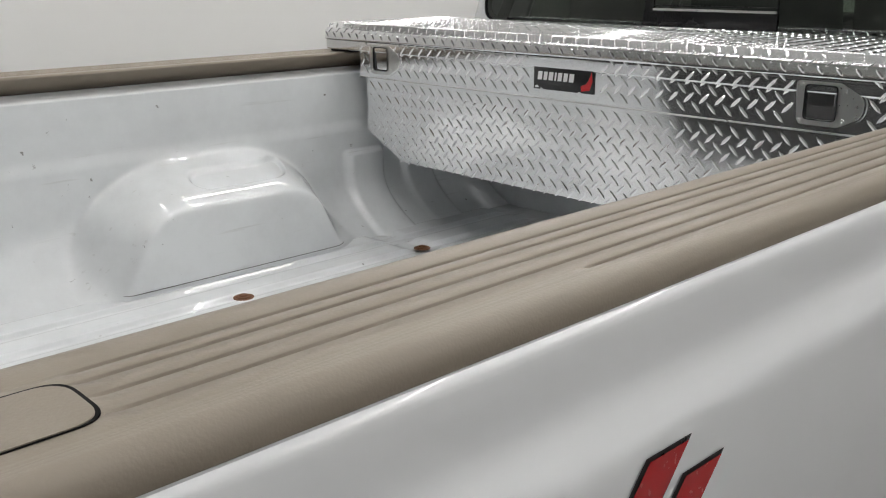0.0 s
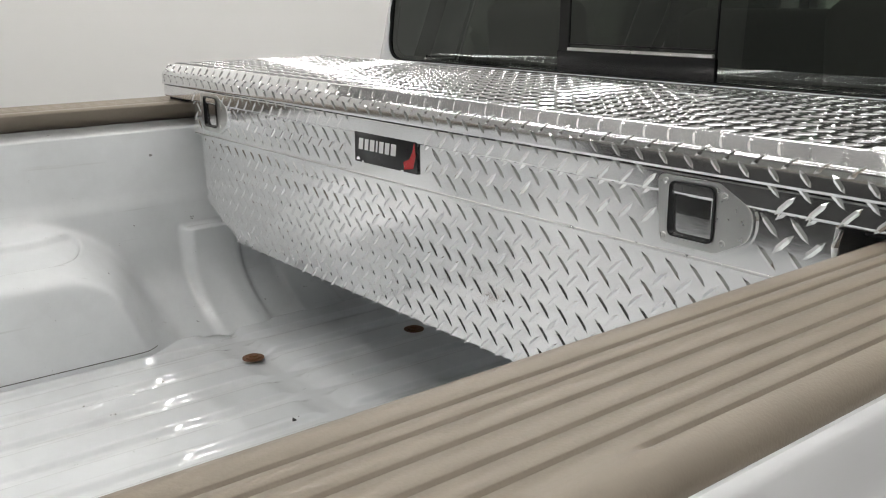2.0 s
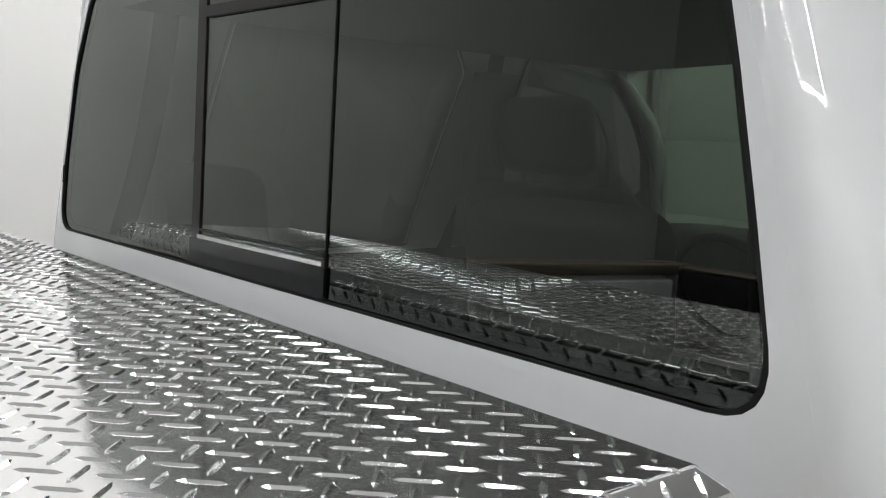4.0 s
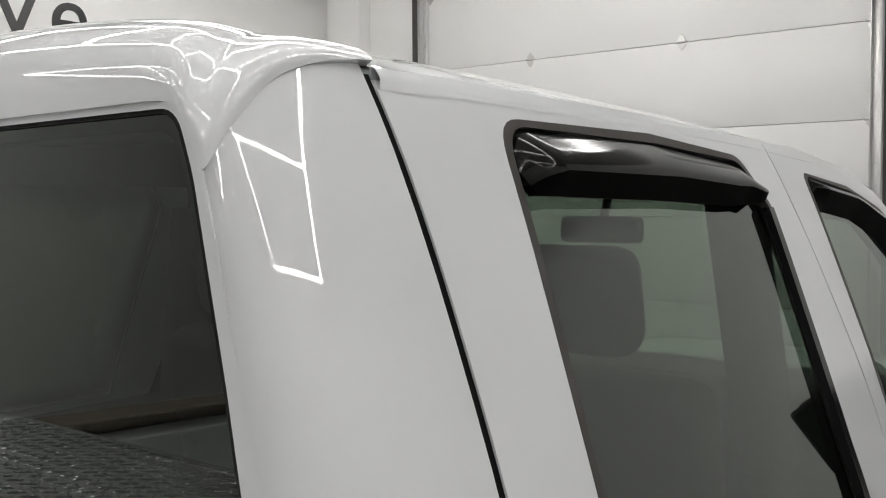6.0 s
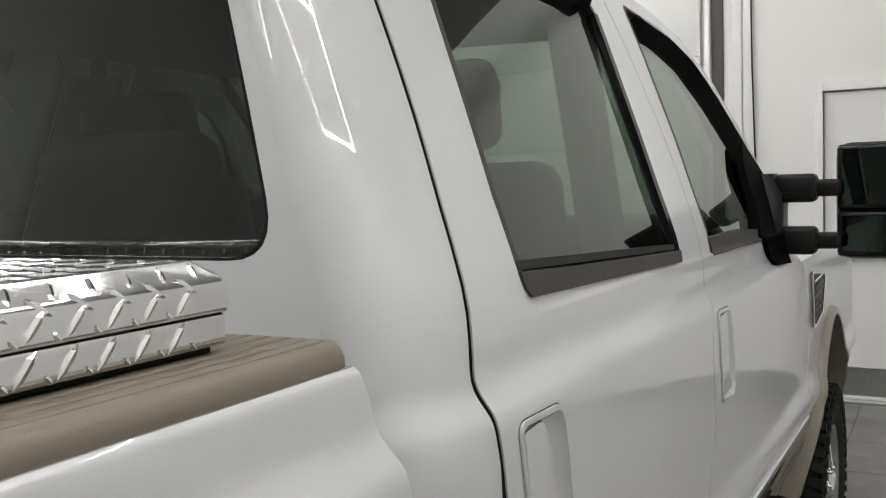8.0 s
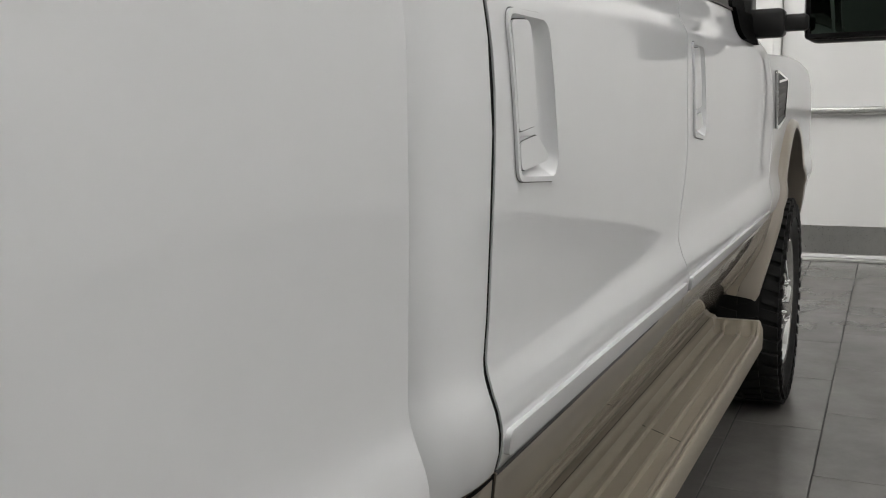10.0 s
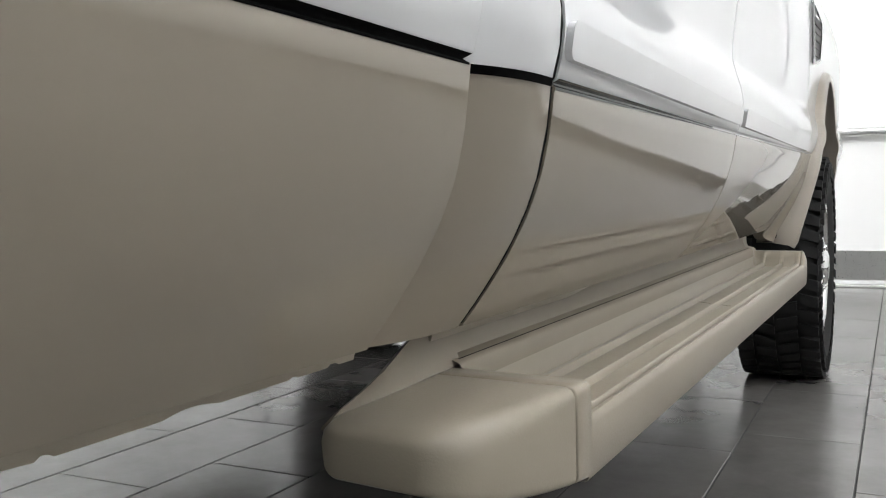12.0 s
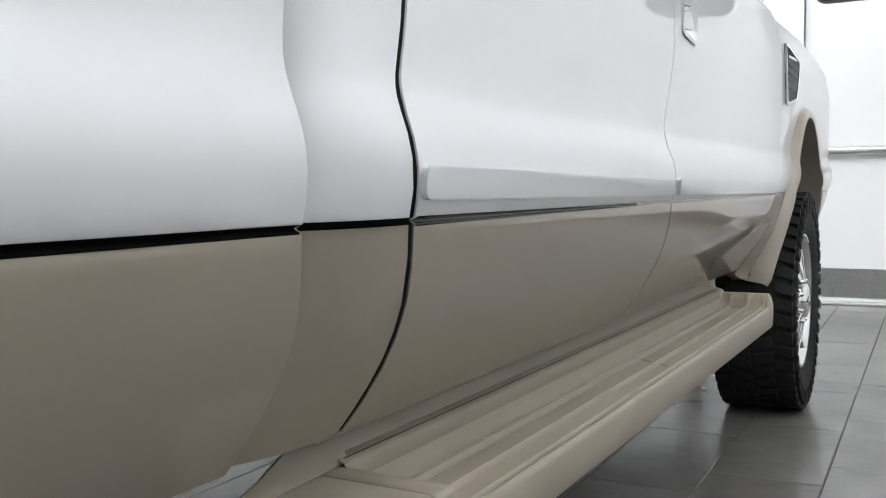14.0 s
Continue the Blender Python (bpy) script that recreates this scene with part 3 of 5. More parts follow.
DROOP_X = [0.7575, 0.7605, 0.7610, 0.7600, 0.7575, 0.7550, 0.7530, 0.7530, 0.7550, 0.7580]
DROOP_Y = [0.082, 0.090, 0.101, 0.121, 0.140, 0.161, 0.187, 0.214, 0.241, 0.264]
DROOP_Z = [1.988, 1.999, 2.014, 2.034, 2.050, 2.063, 2.073, 2.080, 2.084, 2.086]
Z_CORNER = [0.572, 0.60, 0.63, 0.66, 0.69, 0.72, 0.77, 0.8055, 0.8085, 0.8115, 0.84, 0.87, 0.895, 0.915, 0.928, 0.935, 0.940, 0.944, 0.948, 0.953, 1.0, 1.1, 1.2, 1.3, 1.335, 1.344, 1.348, 1.352, 1.358, 1.368, 1.378, 1.384, 1.388, 1.392, 1.398, 1.41, 1.44, 1.47, 1.5,
            1.54, 1.6, 1.65, 1.7, 1.75, 1.8, 1.85, 1.9, 1.95, 2.0, 2.03, 2.055, 2.075]
for s in (1, -1):
    rows = []
    for z in Z_CORNER:
        r, g, b, x = corner_r(z) + 0.055 * smoothstep(0.90, 0.70, z), REAR_GAP(z) - 0.006, back_y(z) - 0.045 * smoothstep(0.88, 0.68, z), side_x(0, z)
        up = z if z < 1.85 else 1.85 + (z - 1.85) * 0.238 / 0.225
        x_up = side_x(0, up)
        row = [(s * (x_up - 0.02), g, up), (s * x_up, g, up), (s * x_up, g - 0.01, up)]
        top = g - 0.02
        for k in range(13):
            a = math.pi / 2 * k / 12
            y = top - (top - b) * math.sin(a)
            # the upper rows sink towards the roof's drooping edge
            zz = z if z < 1.85 else 1.85 + (z - 1.85) * (droop_z(y) - 1.848) / 0.225
            row.append((s * (side_x(0, zz) - corner_r(zz) * (1 - math.cos(a))) if z > 1.85 else s * (x - r + r * math.cos(a)), y, zz))
        rows.append(row)
    bm = grid(rows)
    sharpen(bm, 40)
    part("cab_corner", bm, PAINT, truck)

window_outline = [(-0.860, 1.541, 0.05), (-0.840, 1.70, 0.25), (-0.795, 1.87, 0.25), (-0.705, 2.034, 0.07), (0.725, 2.034, 0.03), (0.745, 1.985, 0.2), (0.783, 1.835, 0.3), (0.812, 1.706, 0.3), (0.846, 1.541, 0.055)]
outer = [(back_edge(1, z), z) for z in np.linspace(0.9, 2.043, 40)] + [(back_edge(-1, z), z) for z in np.linspace(2.043, 0.9, 40)]
bm = fill_loops([outer, rounded(window_outline, 0.05)], lambda x, z: (x, 0, z))
for z in (1.2, 1.54, 1.7, 1.9, 2.04):
    bmesh.ops.bisect_plane(bm, geom=bm.verts[:] + bm.edges[:] + bm.faces[:], dist=1e-6, plane_co=(0, 0, z), plane_no=(0, 0, 1))
for v in bm.verts:
    v.co.y = back_y(v.co.z)
rim(bm, lambda c: Vector((c.x, c.y + 0.02, c.z)))
part("cab_back", bm, PAINT, truck, "white cab back panel")


def back_sheet(name, loops, y_off, thick, mat, parent, label=""):
    bm = fill_loops(loops, lambda x, z: (x, back_y(z) + y_off, z))
    rim(bm, lambda c: Vector((c.x, c.y + thick, c.z)))
    return part(name, bm, mat, parent, label, smooth=False)


shrunk = [(p[0] * 0.993 - 0.0003, 1.79 + (p[1] - 1.79) * 0.988, *p[2:]) for p in window_outline]
rear_window = back_sheet("rear_window", [rounded(window_outline, 0.05)], 0.006, 0.004, GLASS_REAR, truck, "dark tinted rear window with sliding centre pane")
rear_window.visible_shadow = False
back_sheet("window_gasket", [rounded([(p[0] * 1.002, 1.79 + (p[1] - 1.79) * 1.004, *p[2:]) for p in window_outline], 0.05), rounded(shrunk, 0.05)], 0.002, 0.012, RUBBER, rear_window)
back_sheet("window_blackout", [rounded(shrunk, 0.05), rounded([(-0.842, 1.554, 0.045), (-0.778, 1.87, 0.2), (-0.694, 2.020, 0.05), (0.708, 2.020, 0.035), (0.768, 1.835, 0.2), (0.830, 1.554, 0.05)], 0.04)], 0.012, 0.002, MATBLACK, rear_window)
# slider frame: two posts, sill and header
for x0, x1, z0, z1 in ((-0.219, -0.191, 1.552, 2.02), (0.1812, 0.1828, 1.552, 2.02)):
    back_sheet("slider_post", [[(x0, z0), (x1, z0), (x1 - 0.004, z1), (x0 - 0.004, z1)]], 0.003, 0.004, BLACK, rear_window)
back_sheet("slider_sill", [[(-0.222, 1.545), (0.184, 1.545), (0.184, 1.588), (-0.222, 1.588)]], 0.001, 0.012, GLOSSBLACK, rear_window)
back_sheet("slider_track", [[(-0.189, 1.590), (0.180, 1.590), (0.180, 1.596), (-0.189, 1.596)]], -0.002, 0.010, STEEL, rear_window)
back_sheet("slider_track", [[(-0.189, 1.602), (0.180, 1.602), (0.180, 1.605), (-0.189, 1.605)]], -0.001, 0.010, BLACK, rear_window)
back_sheet("slider_header", [[(-0.189, 1.945), (0.180, 1.945), (0.180, 1.962), (-0.189, 1.962)]], -0.002, 0.012, BLACK, rear_window)

# roof: a crowned sheet, and a rear hood whose corners droop beside the window
ROOF_ROWS = ((0.40, 2.170, 2.086, 0.742), (0.8, 2.168, 2.082, 0.746), (1.2, 2.152, 2.074, 0.748), (1.5, 2.130, 2.060, 0.750), (1.72, 2.104, 2.040, 0.752), (1.85, 2.080, 2.022, 0.752), (1.90, 2.064, 2.010, 0.752))
HOOD_Y = 0.272


def hood_crown(x):
    return 2.1655 - 0.085 * (abs(x) / 0.758) ** 3.5


# lower edge, bulge and inner edge of one half of the hood, from the middle to the door gap
head = [(x, 0.0815, 2.040) for x in (0.0, 0.15, 0.30, 0.45, 0.58, 0.66, 0.700)] + [(0.722, 0.0815, 2.036), (0.736, 0.0815, 2.022), (0.747, 0.0818, 2.002)]
low = head + list(zip(DROOP_X, DROOP_Y, DROOP_Z))
bulge = [(x, 0.0765, hood_crown(0.83 * x) - 0.007) for x, y, z in head[:7]] + [(0.724, 0.0765, 2.114), (0.738, 0.0770, 2.107), (0.748, 0.079, 2.103)]
bulge += [(0.755, 0.084, 2.101), (0.7575, 0.092, 2.1005), (0.7585, 0.104, 2.1005), (0.7585, 0.124, 2.101), (0.758, 0.144, 2.103), (0.757, 0.165, 2.105), (0.755, 0.191, 2.106), (0.752, 0.218, 2.106), (0.748, 0.245, 2.105), (0.744, 0.268, 2.104)]
inner = [(0.83 * x, HOOD_Y, hood_crown(0.83 * x)) for x, y, z in head] + [(0.625 + 0.006 * k, HOOD_Y, hood_crown(0.625 + 0.006 * k)) for k in range(10)]
steps = list(range(len(low)))
fine = np.linspace(0, steps[-1], 96)
low, bulge, inner = ([Vector([hermite(steps, [p[c] for p in pts])(u) for c in range(3)]) for u in fine] for pts in (low, bulge, inner))
for pts in (bulge, inner):
    for k in range(36):
        pts[1:-1] = [(p + q * 2 + r) / 4 for p, q, r in zip(pts, pts[1:], pts[2:])]
rows = []
for u, a, b, c in zip(fine, low, bulge, inner):
    w = smoothstep(8.0, 11.0, u)
    tuck = Vector((0, 0.014, -0.002)) * (1 - w) + Vector((-0.012, 0.006, -0.003)) * w
    rows.append([a + tuck, a] + [a * (1 - v) ** 2 + b * 2 * v * (1 - v) + c * v * v for v in np.linspace(0.0, 1.0, 19)[1:]])
rows = [[Vector((-p.x, p.y, p.z)) for p in row] for row in rows[:0:-1]] + rows
bm = grid(rows)
sharpen(bm, 60)
part("roof_hood", bm, PAINT, truck, "white rear edge of the roof with drooping corners")
rows = []
for y, crown, edge, half_x in ((HOOD_Y - 0.002, 2.1650, 2.0815, 0.749), (0.31, 2.1665, 2.083, 0.745)) + ROOF_ROWS:
    half = [Vector((half_x * k / 30, y, crown + (edge - crown) * (k / 30) ** 3.5)) for k in range(31)]
    half += [half[-1] - Vector((0.0, 0, 0.006)), half[-1] - Vector((0.006, 0, 0.012))]
    rows.append([Vector((-p.x, p.y, p.z)) for p in half[:0:-1]] + half)
bm = grid(rows)
sharpen(bm, 50)
part("roof", bm, PAINT, truck, "rounded white cab roof")
# the roof edge along the doors
for s in (1, -1):
    rows = []
    for y, edge, half_x in [(0.2725, 2.0835, 0.749), (0.31, 2.083, 0.745)] + [(y, edge, half_x) for y, crown, edge, half_x in ROOF_ROWS]:
        rows.append([(s * half_x, y, edge), (s * (half_x + 0.005), y, edge - 0.005), (s * (half_x + 0.0095), y, edge - 0.012), (s * (side_x(y, edge - 0.022) + 0.0006), y, edge - 0.022)])
    part("roof_rail", grid(rows), PAINT, truck)


# doors
def handle_ring(y0, y1):
    return rounded([(y0, 1.336, 0.02), (y1 - 0.006, 1.334, 0.025), (y1 + 0.018, 1.150, 0.025), (y1 + 0.004, 1.128, 0.02), (y0 + 0.018, 1.139, 0.018)], 0.02)


def windowed_door(name, side, outline, hole, label, grip):
    return part(name, skin([outline, hole, handle_ring(*grip)], side, 0.022), PAINT, truck, label)


REAR_GRIP, FRONT_GRIP = (0.284, 0.424), (1.272, 1.392)


rear_hole = rounded([(0.386, 1.468, 0.035), (0.392, 1.60, 0), (0.440, 2.050, 0.05), (0.80, 2.054, 0), (1.105, 2.036, 0.06), (1.172, 1.958, 0.04), (1.122, 1.452, 0.012)], 0.03)
front_hole = rounded([(1.366, 1.443, 0.012), (1.405, 1.70, 0), (1.415, 2.018, 0.02), (1.685, 1.996, 0.10), (1.885, 1.950, 0.10), (2.042, 1.858, 0.1), (2.185, 1.738, 0.1), (2.265, 1.612, 0.1), (2.25, 1.44, 0.03)], 0.03)


def rear_door(side):
    outline = edge_line(REAR_GAP, 0.572, 2.070, 0.005, 40) + edge_line(MID_GAP, 2.070, 0.570, -0.0022, 40)
    return windowed_door("rear_door", side, outline, rear_hole, "white and tan rear cab door, shut", REAR_GRIP)


def front_door(side):
    outline = edge_line(MID_GAP, 0.570, 2.066, 0.0022, 40) + [(1.43, 2.064), (1.70, 2.036), (1.905, 1.985), (2.07, 1.888), (2.215, 1.762), (2.305, 1.62), (2.34, 1.46), (2.36, 1.37), (2.40, 1.345)] + edge_line(FRONT_GAP, 1.34, 0.570, -0.0025, 24)
    return windowed_door("front_door", side, outline, front_hole, "white and tan front cab door, shut", FRONT_GRIP)


def grow_loop(loop, d):
    c = Vector((sum(p[0] for p in loop) / len(loop), sum(p[1] for p in loop) / len(loop)))
    return [tuple(Vector(p) + (Vector(p) - c).normalized() * d) for p in loop]


def handle(side, door, y0, y1):
    """A tall pull handle in its frame, with a keyed flap below."""
    ring = handle_ring(y0, y1)
    inner = grow_loop(ring, -0.0075)
    part("handle_frame", skin([ring, inner], side, 0.010, 0.0045), PAINT, door)
    part("handle_seam", skin([grow_loop(ring, 0.0012), grow_loop(ring, -0.001)], side, 0.0, 0.0008), DARKHOLE, door)
    # dished cup: rows from the frame inwards
    rows = [[(side * (side_x(y, z) + 0.003 - d), y, z) for y, z in loop] for loop, d in
            ((inner, -0.001), (grow_loop(inner, -0.005), 0.005), (grow_loop(inner, -0.013), 0.014), (grow_loop(inner, -0.027), 0.018))]
    bm = grid(rows, True)
    bm.verts.ensure_lookup_table()
    n = len(inner)
    bm.faces.new(bm.verts[3 * n:4 * n])
    bmesh.ops.recalc_face_normals(bm, faces=bm.faces[:])
    part("handle_cup", bm, PAINT, door)
    paddle = rounded([(y0 + 0.011, 1.322, 0.010), (y0 + 0.070, 1.325, 0.014), (y0 + 0.080, 1.202, 0.012), (y0 + 0.020, 1.196, 0.008)], 0.01)
    part("handle_paddle", skin([paddle], side, 0.016, 0.0042), PAINT, door)
    part("handle_shadow_gap", skin([grow_loop(paddle, 0.0014)], side, 0.0, 0.0022), DARKHOLE, door)
    flap = rounded([(y0 + 0.024, 1.184, 0.01), (y0 + 0.078, 1.190, 0.016), (y1 - 0.012, 1.158, 0.016), (y0 + 0.028, 1.150, 0.012)], 0.012)
    part("handle_flap", skin([flap], side, 0.016, 0.0036), PAINT, door)
    part("handle_shadow_gap", skin([grow_loop(flap, 0.0014)], side, 0.0, 0.0018), DARKHOLE, door)


def visor(side, door, top, low, knee, skin_mat, name="rain_visor"):
    """A smoked plastic deflector standing out along a window's upper edge."""
    n = 36

    def along(pts, u):
        d = [0.0]
        for a, b in zip(pts, pts[1:]):
            d.append(d[-1] + math.dist(a, b))
        return np.interp(u * d[-1], d, [p[0] for p in pts]), np.interp(u * d[-1], d, [p[1] for p in pts])
    rows = []
    for i in range(n + 1):
        u = i / n
        (ya, za), (yb, zb) = along(top, u), along(low, u)
        end = min(1.0, min(u, 1 - u) / 0.05)
        row = []
        for k in range(13):
            v = k / 12
            y, z = ya + (yb - ya) * v, za + (zb - za) * v
            out = 0.003 + end * (0.026 * math.sin(min(v / knee, 1) * math.pi / 2)) - 0.052 * (zb - za) / -0.07 * max(0, v - knee) * end
            row.append((side * (section(z) + out), y, z))
        rows.append(row)
    cut = round(knee * 12)
    made = []
    for nm, piece, mat in ((name, [r[:cut + 1] for r in rows], skin_mat), ("visor_lip", [r[cut:] for r in rows], MATBLACK)):
        bm = grid(piece)
        rim(bm, lambda c: Vector((c.x - side * 0.012, c.y, c.z)))
        sharpen(bm, 60)
        made.append(part(nm, bm, mat, door, "smoked black plastic rain visor"))
    return made[0]


for s in (1, -1):
    door = rear_door(s)
    pane = part("door_window", skin([grow_loop(rear_hole, 0.012)], s, 0.0, -0.014), GLASS_SIDE, door, "tinted door glass")
    pane.visible_shadow = False
    part("window_seal", skin([rear_hole, grow_loop(rear_hole, -0.013)], s, 0.016, 0.0008), SEAL, door)
    sill = [(0.387, 1.502), (0.392, 1.480), (0.404, 1.468), (1.122, 1.452), (1.128, 1.474), (0.60, 1.492)]
    part("window_sill", skin([sill], s, 0.014, 0.005), SEAL, door, "grey rubber window sill trim")
    part("window_sill_lip", skin([[(0.388, 1.515), (0.388, 1.504), (1.128, 1.476), (1.129, 1.486)]], s, 0.012, 0.001), BLACK, door)
    part("window_front_post", skin([[(1.123, 1.46), (1.098, 1.46), (1.150, 1.955), (1.172, 1.955)]], s, 0.012, 0.003), GLOSSBLACK, door)
    visor(s, door, [(0.446, 1.995), (0.452, 2.022), (0.48, 2.036), (0.80, 2.040), (1.07, 2.024), (1.13, 1.995), (1.160, 1.975)],
          [(0.468, 1.970), (0.490, 1.970), (0.53, 1.969), (0.78, 1.965), (1.00, 1.958), (1.10, 1.961), (1.150, 1.970)], 0.55, VISOR)
    handle(s, door, *REAR_GRIP)
    mold = rounded([(0.226, 0.864, 0.020), (1.180, 0.850, 0.004), (1.206, 0.822, 0.004), (0.236, 0.829, 0.020)], 0.01)
    part("door_moulding", skin([mold], s, 0.010, 0.0075), PAINT, door, "white body-side moulding strip")

    door = front_door(s)
    pane = part("door_window", skin([grow_loop(front_hole, 0.012)], s, 0.0, -0.014), GLASS_SIDE, door, "tinted door glass")
    pane.visible_shadow = False
    part("window_seal", skin([front_hole, grow_loop(front_hole, -0.013)], s, 0.016, 0.0008), SEAL, door)
    part("window_sill", skin([[(1.368, 1.482), (1.372, 1.447), (1.93, 1.440), (1.93, 1.470), (1.70, 1.484)]], s, 0.014, 0.005), SEAL, door, "grey rubber window sill trim")
    visor(s, door, [(1.420, 1.985), (1.424, 2.008), (1.68, 1.985), (1.872, 1.942), (2.028, 1.850), (2.172, 1.732), (2.252, 1.608), (2.22, 1.47)],
          [(1.442, 1.940), (1.465, 1.938), (1.690, 1.920), (1.800, 1.868), (1.895, 1.782), (1.970, 1.630), (1.955, 1.55), (1.90, 1.455)], 0.22, VISOR)
    sail = rounded([(1.895, 1.452, 0.01), (1.945, 1.55, 0.05), (1.985, 1.64, 0.05), (2.10, 1.72, 0.04), (2.235, 1.62, 0.06), (2.30, 1.45, 0.03), (2.18, 1.358, 0.02), (1.985, 1.368, 0.02)], 0.02)
    part("mirror_sail", skin([sail], s, 0.02, 0.014), MATBLACK, door, "black plastic mirror mount")
    handle(s, door, *FRONT_GRIP)
    mold = rounded([(1.222, 0.853, 0.006), (2.46, 0.840, 0.006), (2.46, 0.812, 0.006), (1.246, 0.8215, 0.006)], 0.006)
    part("door_moulding", skin([mold], s, 0.010, 0.0075), PAINT, door, "white body-side moulding strip")
    # near-black sheets behind the gaps, the shade of the jambs put into their colour
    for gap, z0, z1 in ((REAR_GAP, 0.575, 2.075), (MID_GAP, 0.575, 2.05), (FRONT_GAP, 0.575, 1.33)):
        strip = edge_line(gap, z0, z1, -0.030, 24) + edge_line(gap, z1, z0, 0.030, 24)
        part("gap_shade_sheet", skin([strip], s, 0.0, -0.024), DARKHOLE, truck)
        w, deep = (0.0062, -0.0025) if gap is REAR_GAP else (0.0026, -0.003)
        strip = edge_line(gap, z0, z1, -w, 40) + edge_line(gap, z1, z0, w - 0.0008, 40)
        part("gap_seal", skin([strip], s, 0.0, deep), DARKHOLE, truck)
    part("rocker", skin([[(0.26, 0.60), (2.44, 0.60), (2.44, 0.54), (0.26, 0.555)]], s, 0.05, -0.022, xf=lambda y, z: 0.900 - 0.25 * (0.6 - z)), STEP, truck)

# black pinstripe between the two colours
for s in (1, -1):
    for y0, y1 in ((-2.24, BED_EDGE(0.808) - 0.002), (REAR_GAP(0.808) + 0.007, 1.02)):
        part("pinstripe", skin([[(y0, 0.8022), (y1, 0.8036 + 0.002 * (y1 > 0.5)), (y1, 0.8118 - 0.002 * (y1 > 0.5)), (y0, 0.8126)]], s, 0.0, 0.0005), MATBLACK if y1 < 0.5 else GLOSSBLACK, truck, "black pinstripe")

for s in (1, -1):
    rows = []
    for z in (0.8042, 0.8116):
        x, r, top, b = section(z) + 0.0006, 0.085, REAR_GAP(z) - 0.026, back_y(z) - 0.02
        rows.append([(s * x, REAR_GAP(z) - 0.007, z)] + [(s * (x - r + r * math.cos(a)), top - (top - b) * math.sin(a), z) for a in np.linspace(0, 1.25, 14)])
    part("pinstripe", grid(rows), MATBLACK, truck, "black pinstripe")

# front fenders with wheel arches and flares
ARCH_Y, ARCH_Z = 3.09, 0.42


def arch_points(a, b, z_low, n=40):
    pts = [(ARCH_Y - a * math.cos(math.pi * k / n), ARCH_Z + b * math.sin(math.pi * k / n)) for k in range(n + 1)]
    return [p for p in pts if p[1] >= z_low]


def fender_x(y, z):
    """The fender stays full towards the wheel while the doors tuck in below."""
    reach = math.hypot((y - ARCH_Y) / 0.49, (z - ARCH_Z) / 0.665)
    return side_x(y, z) + 0.22 * max(0.0, side_x(y, 0.86) - 0.004 - side_x(y, z)) * smoothstep(0.84, 0.68, z) * smoothstep(1.24, 1.02, reach)


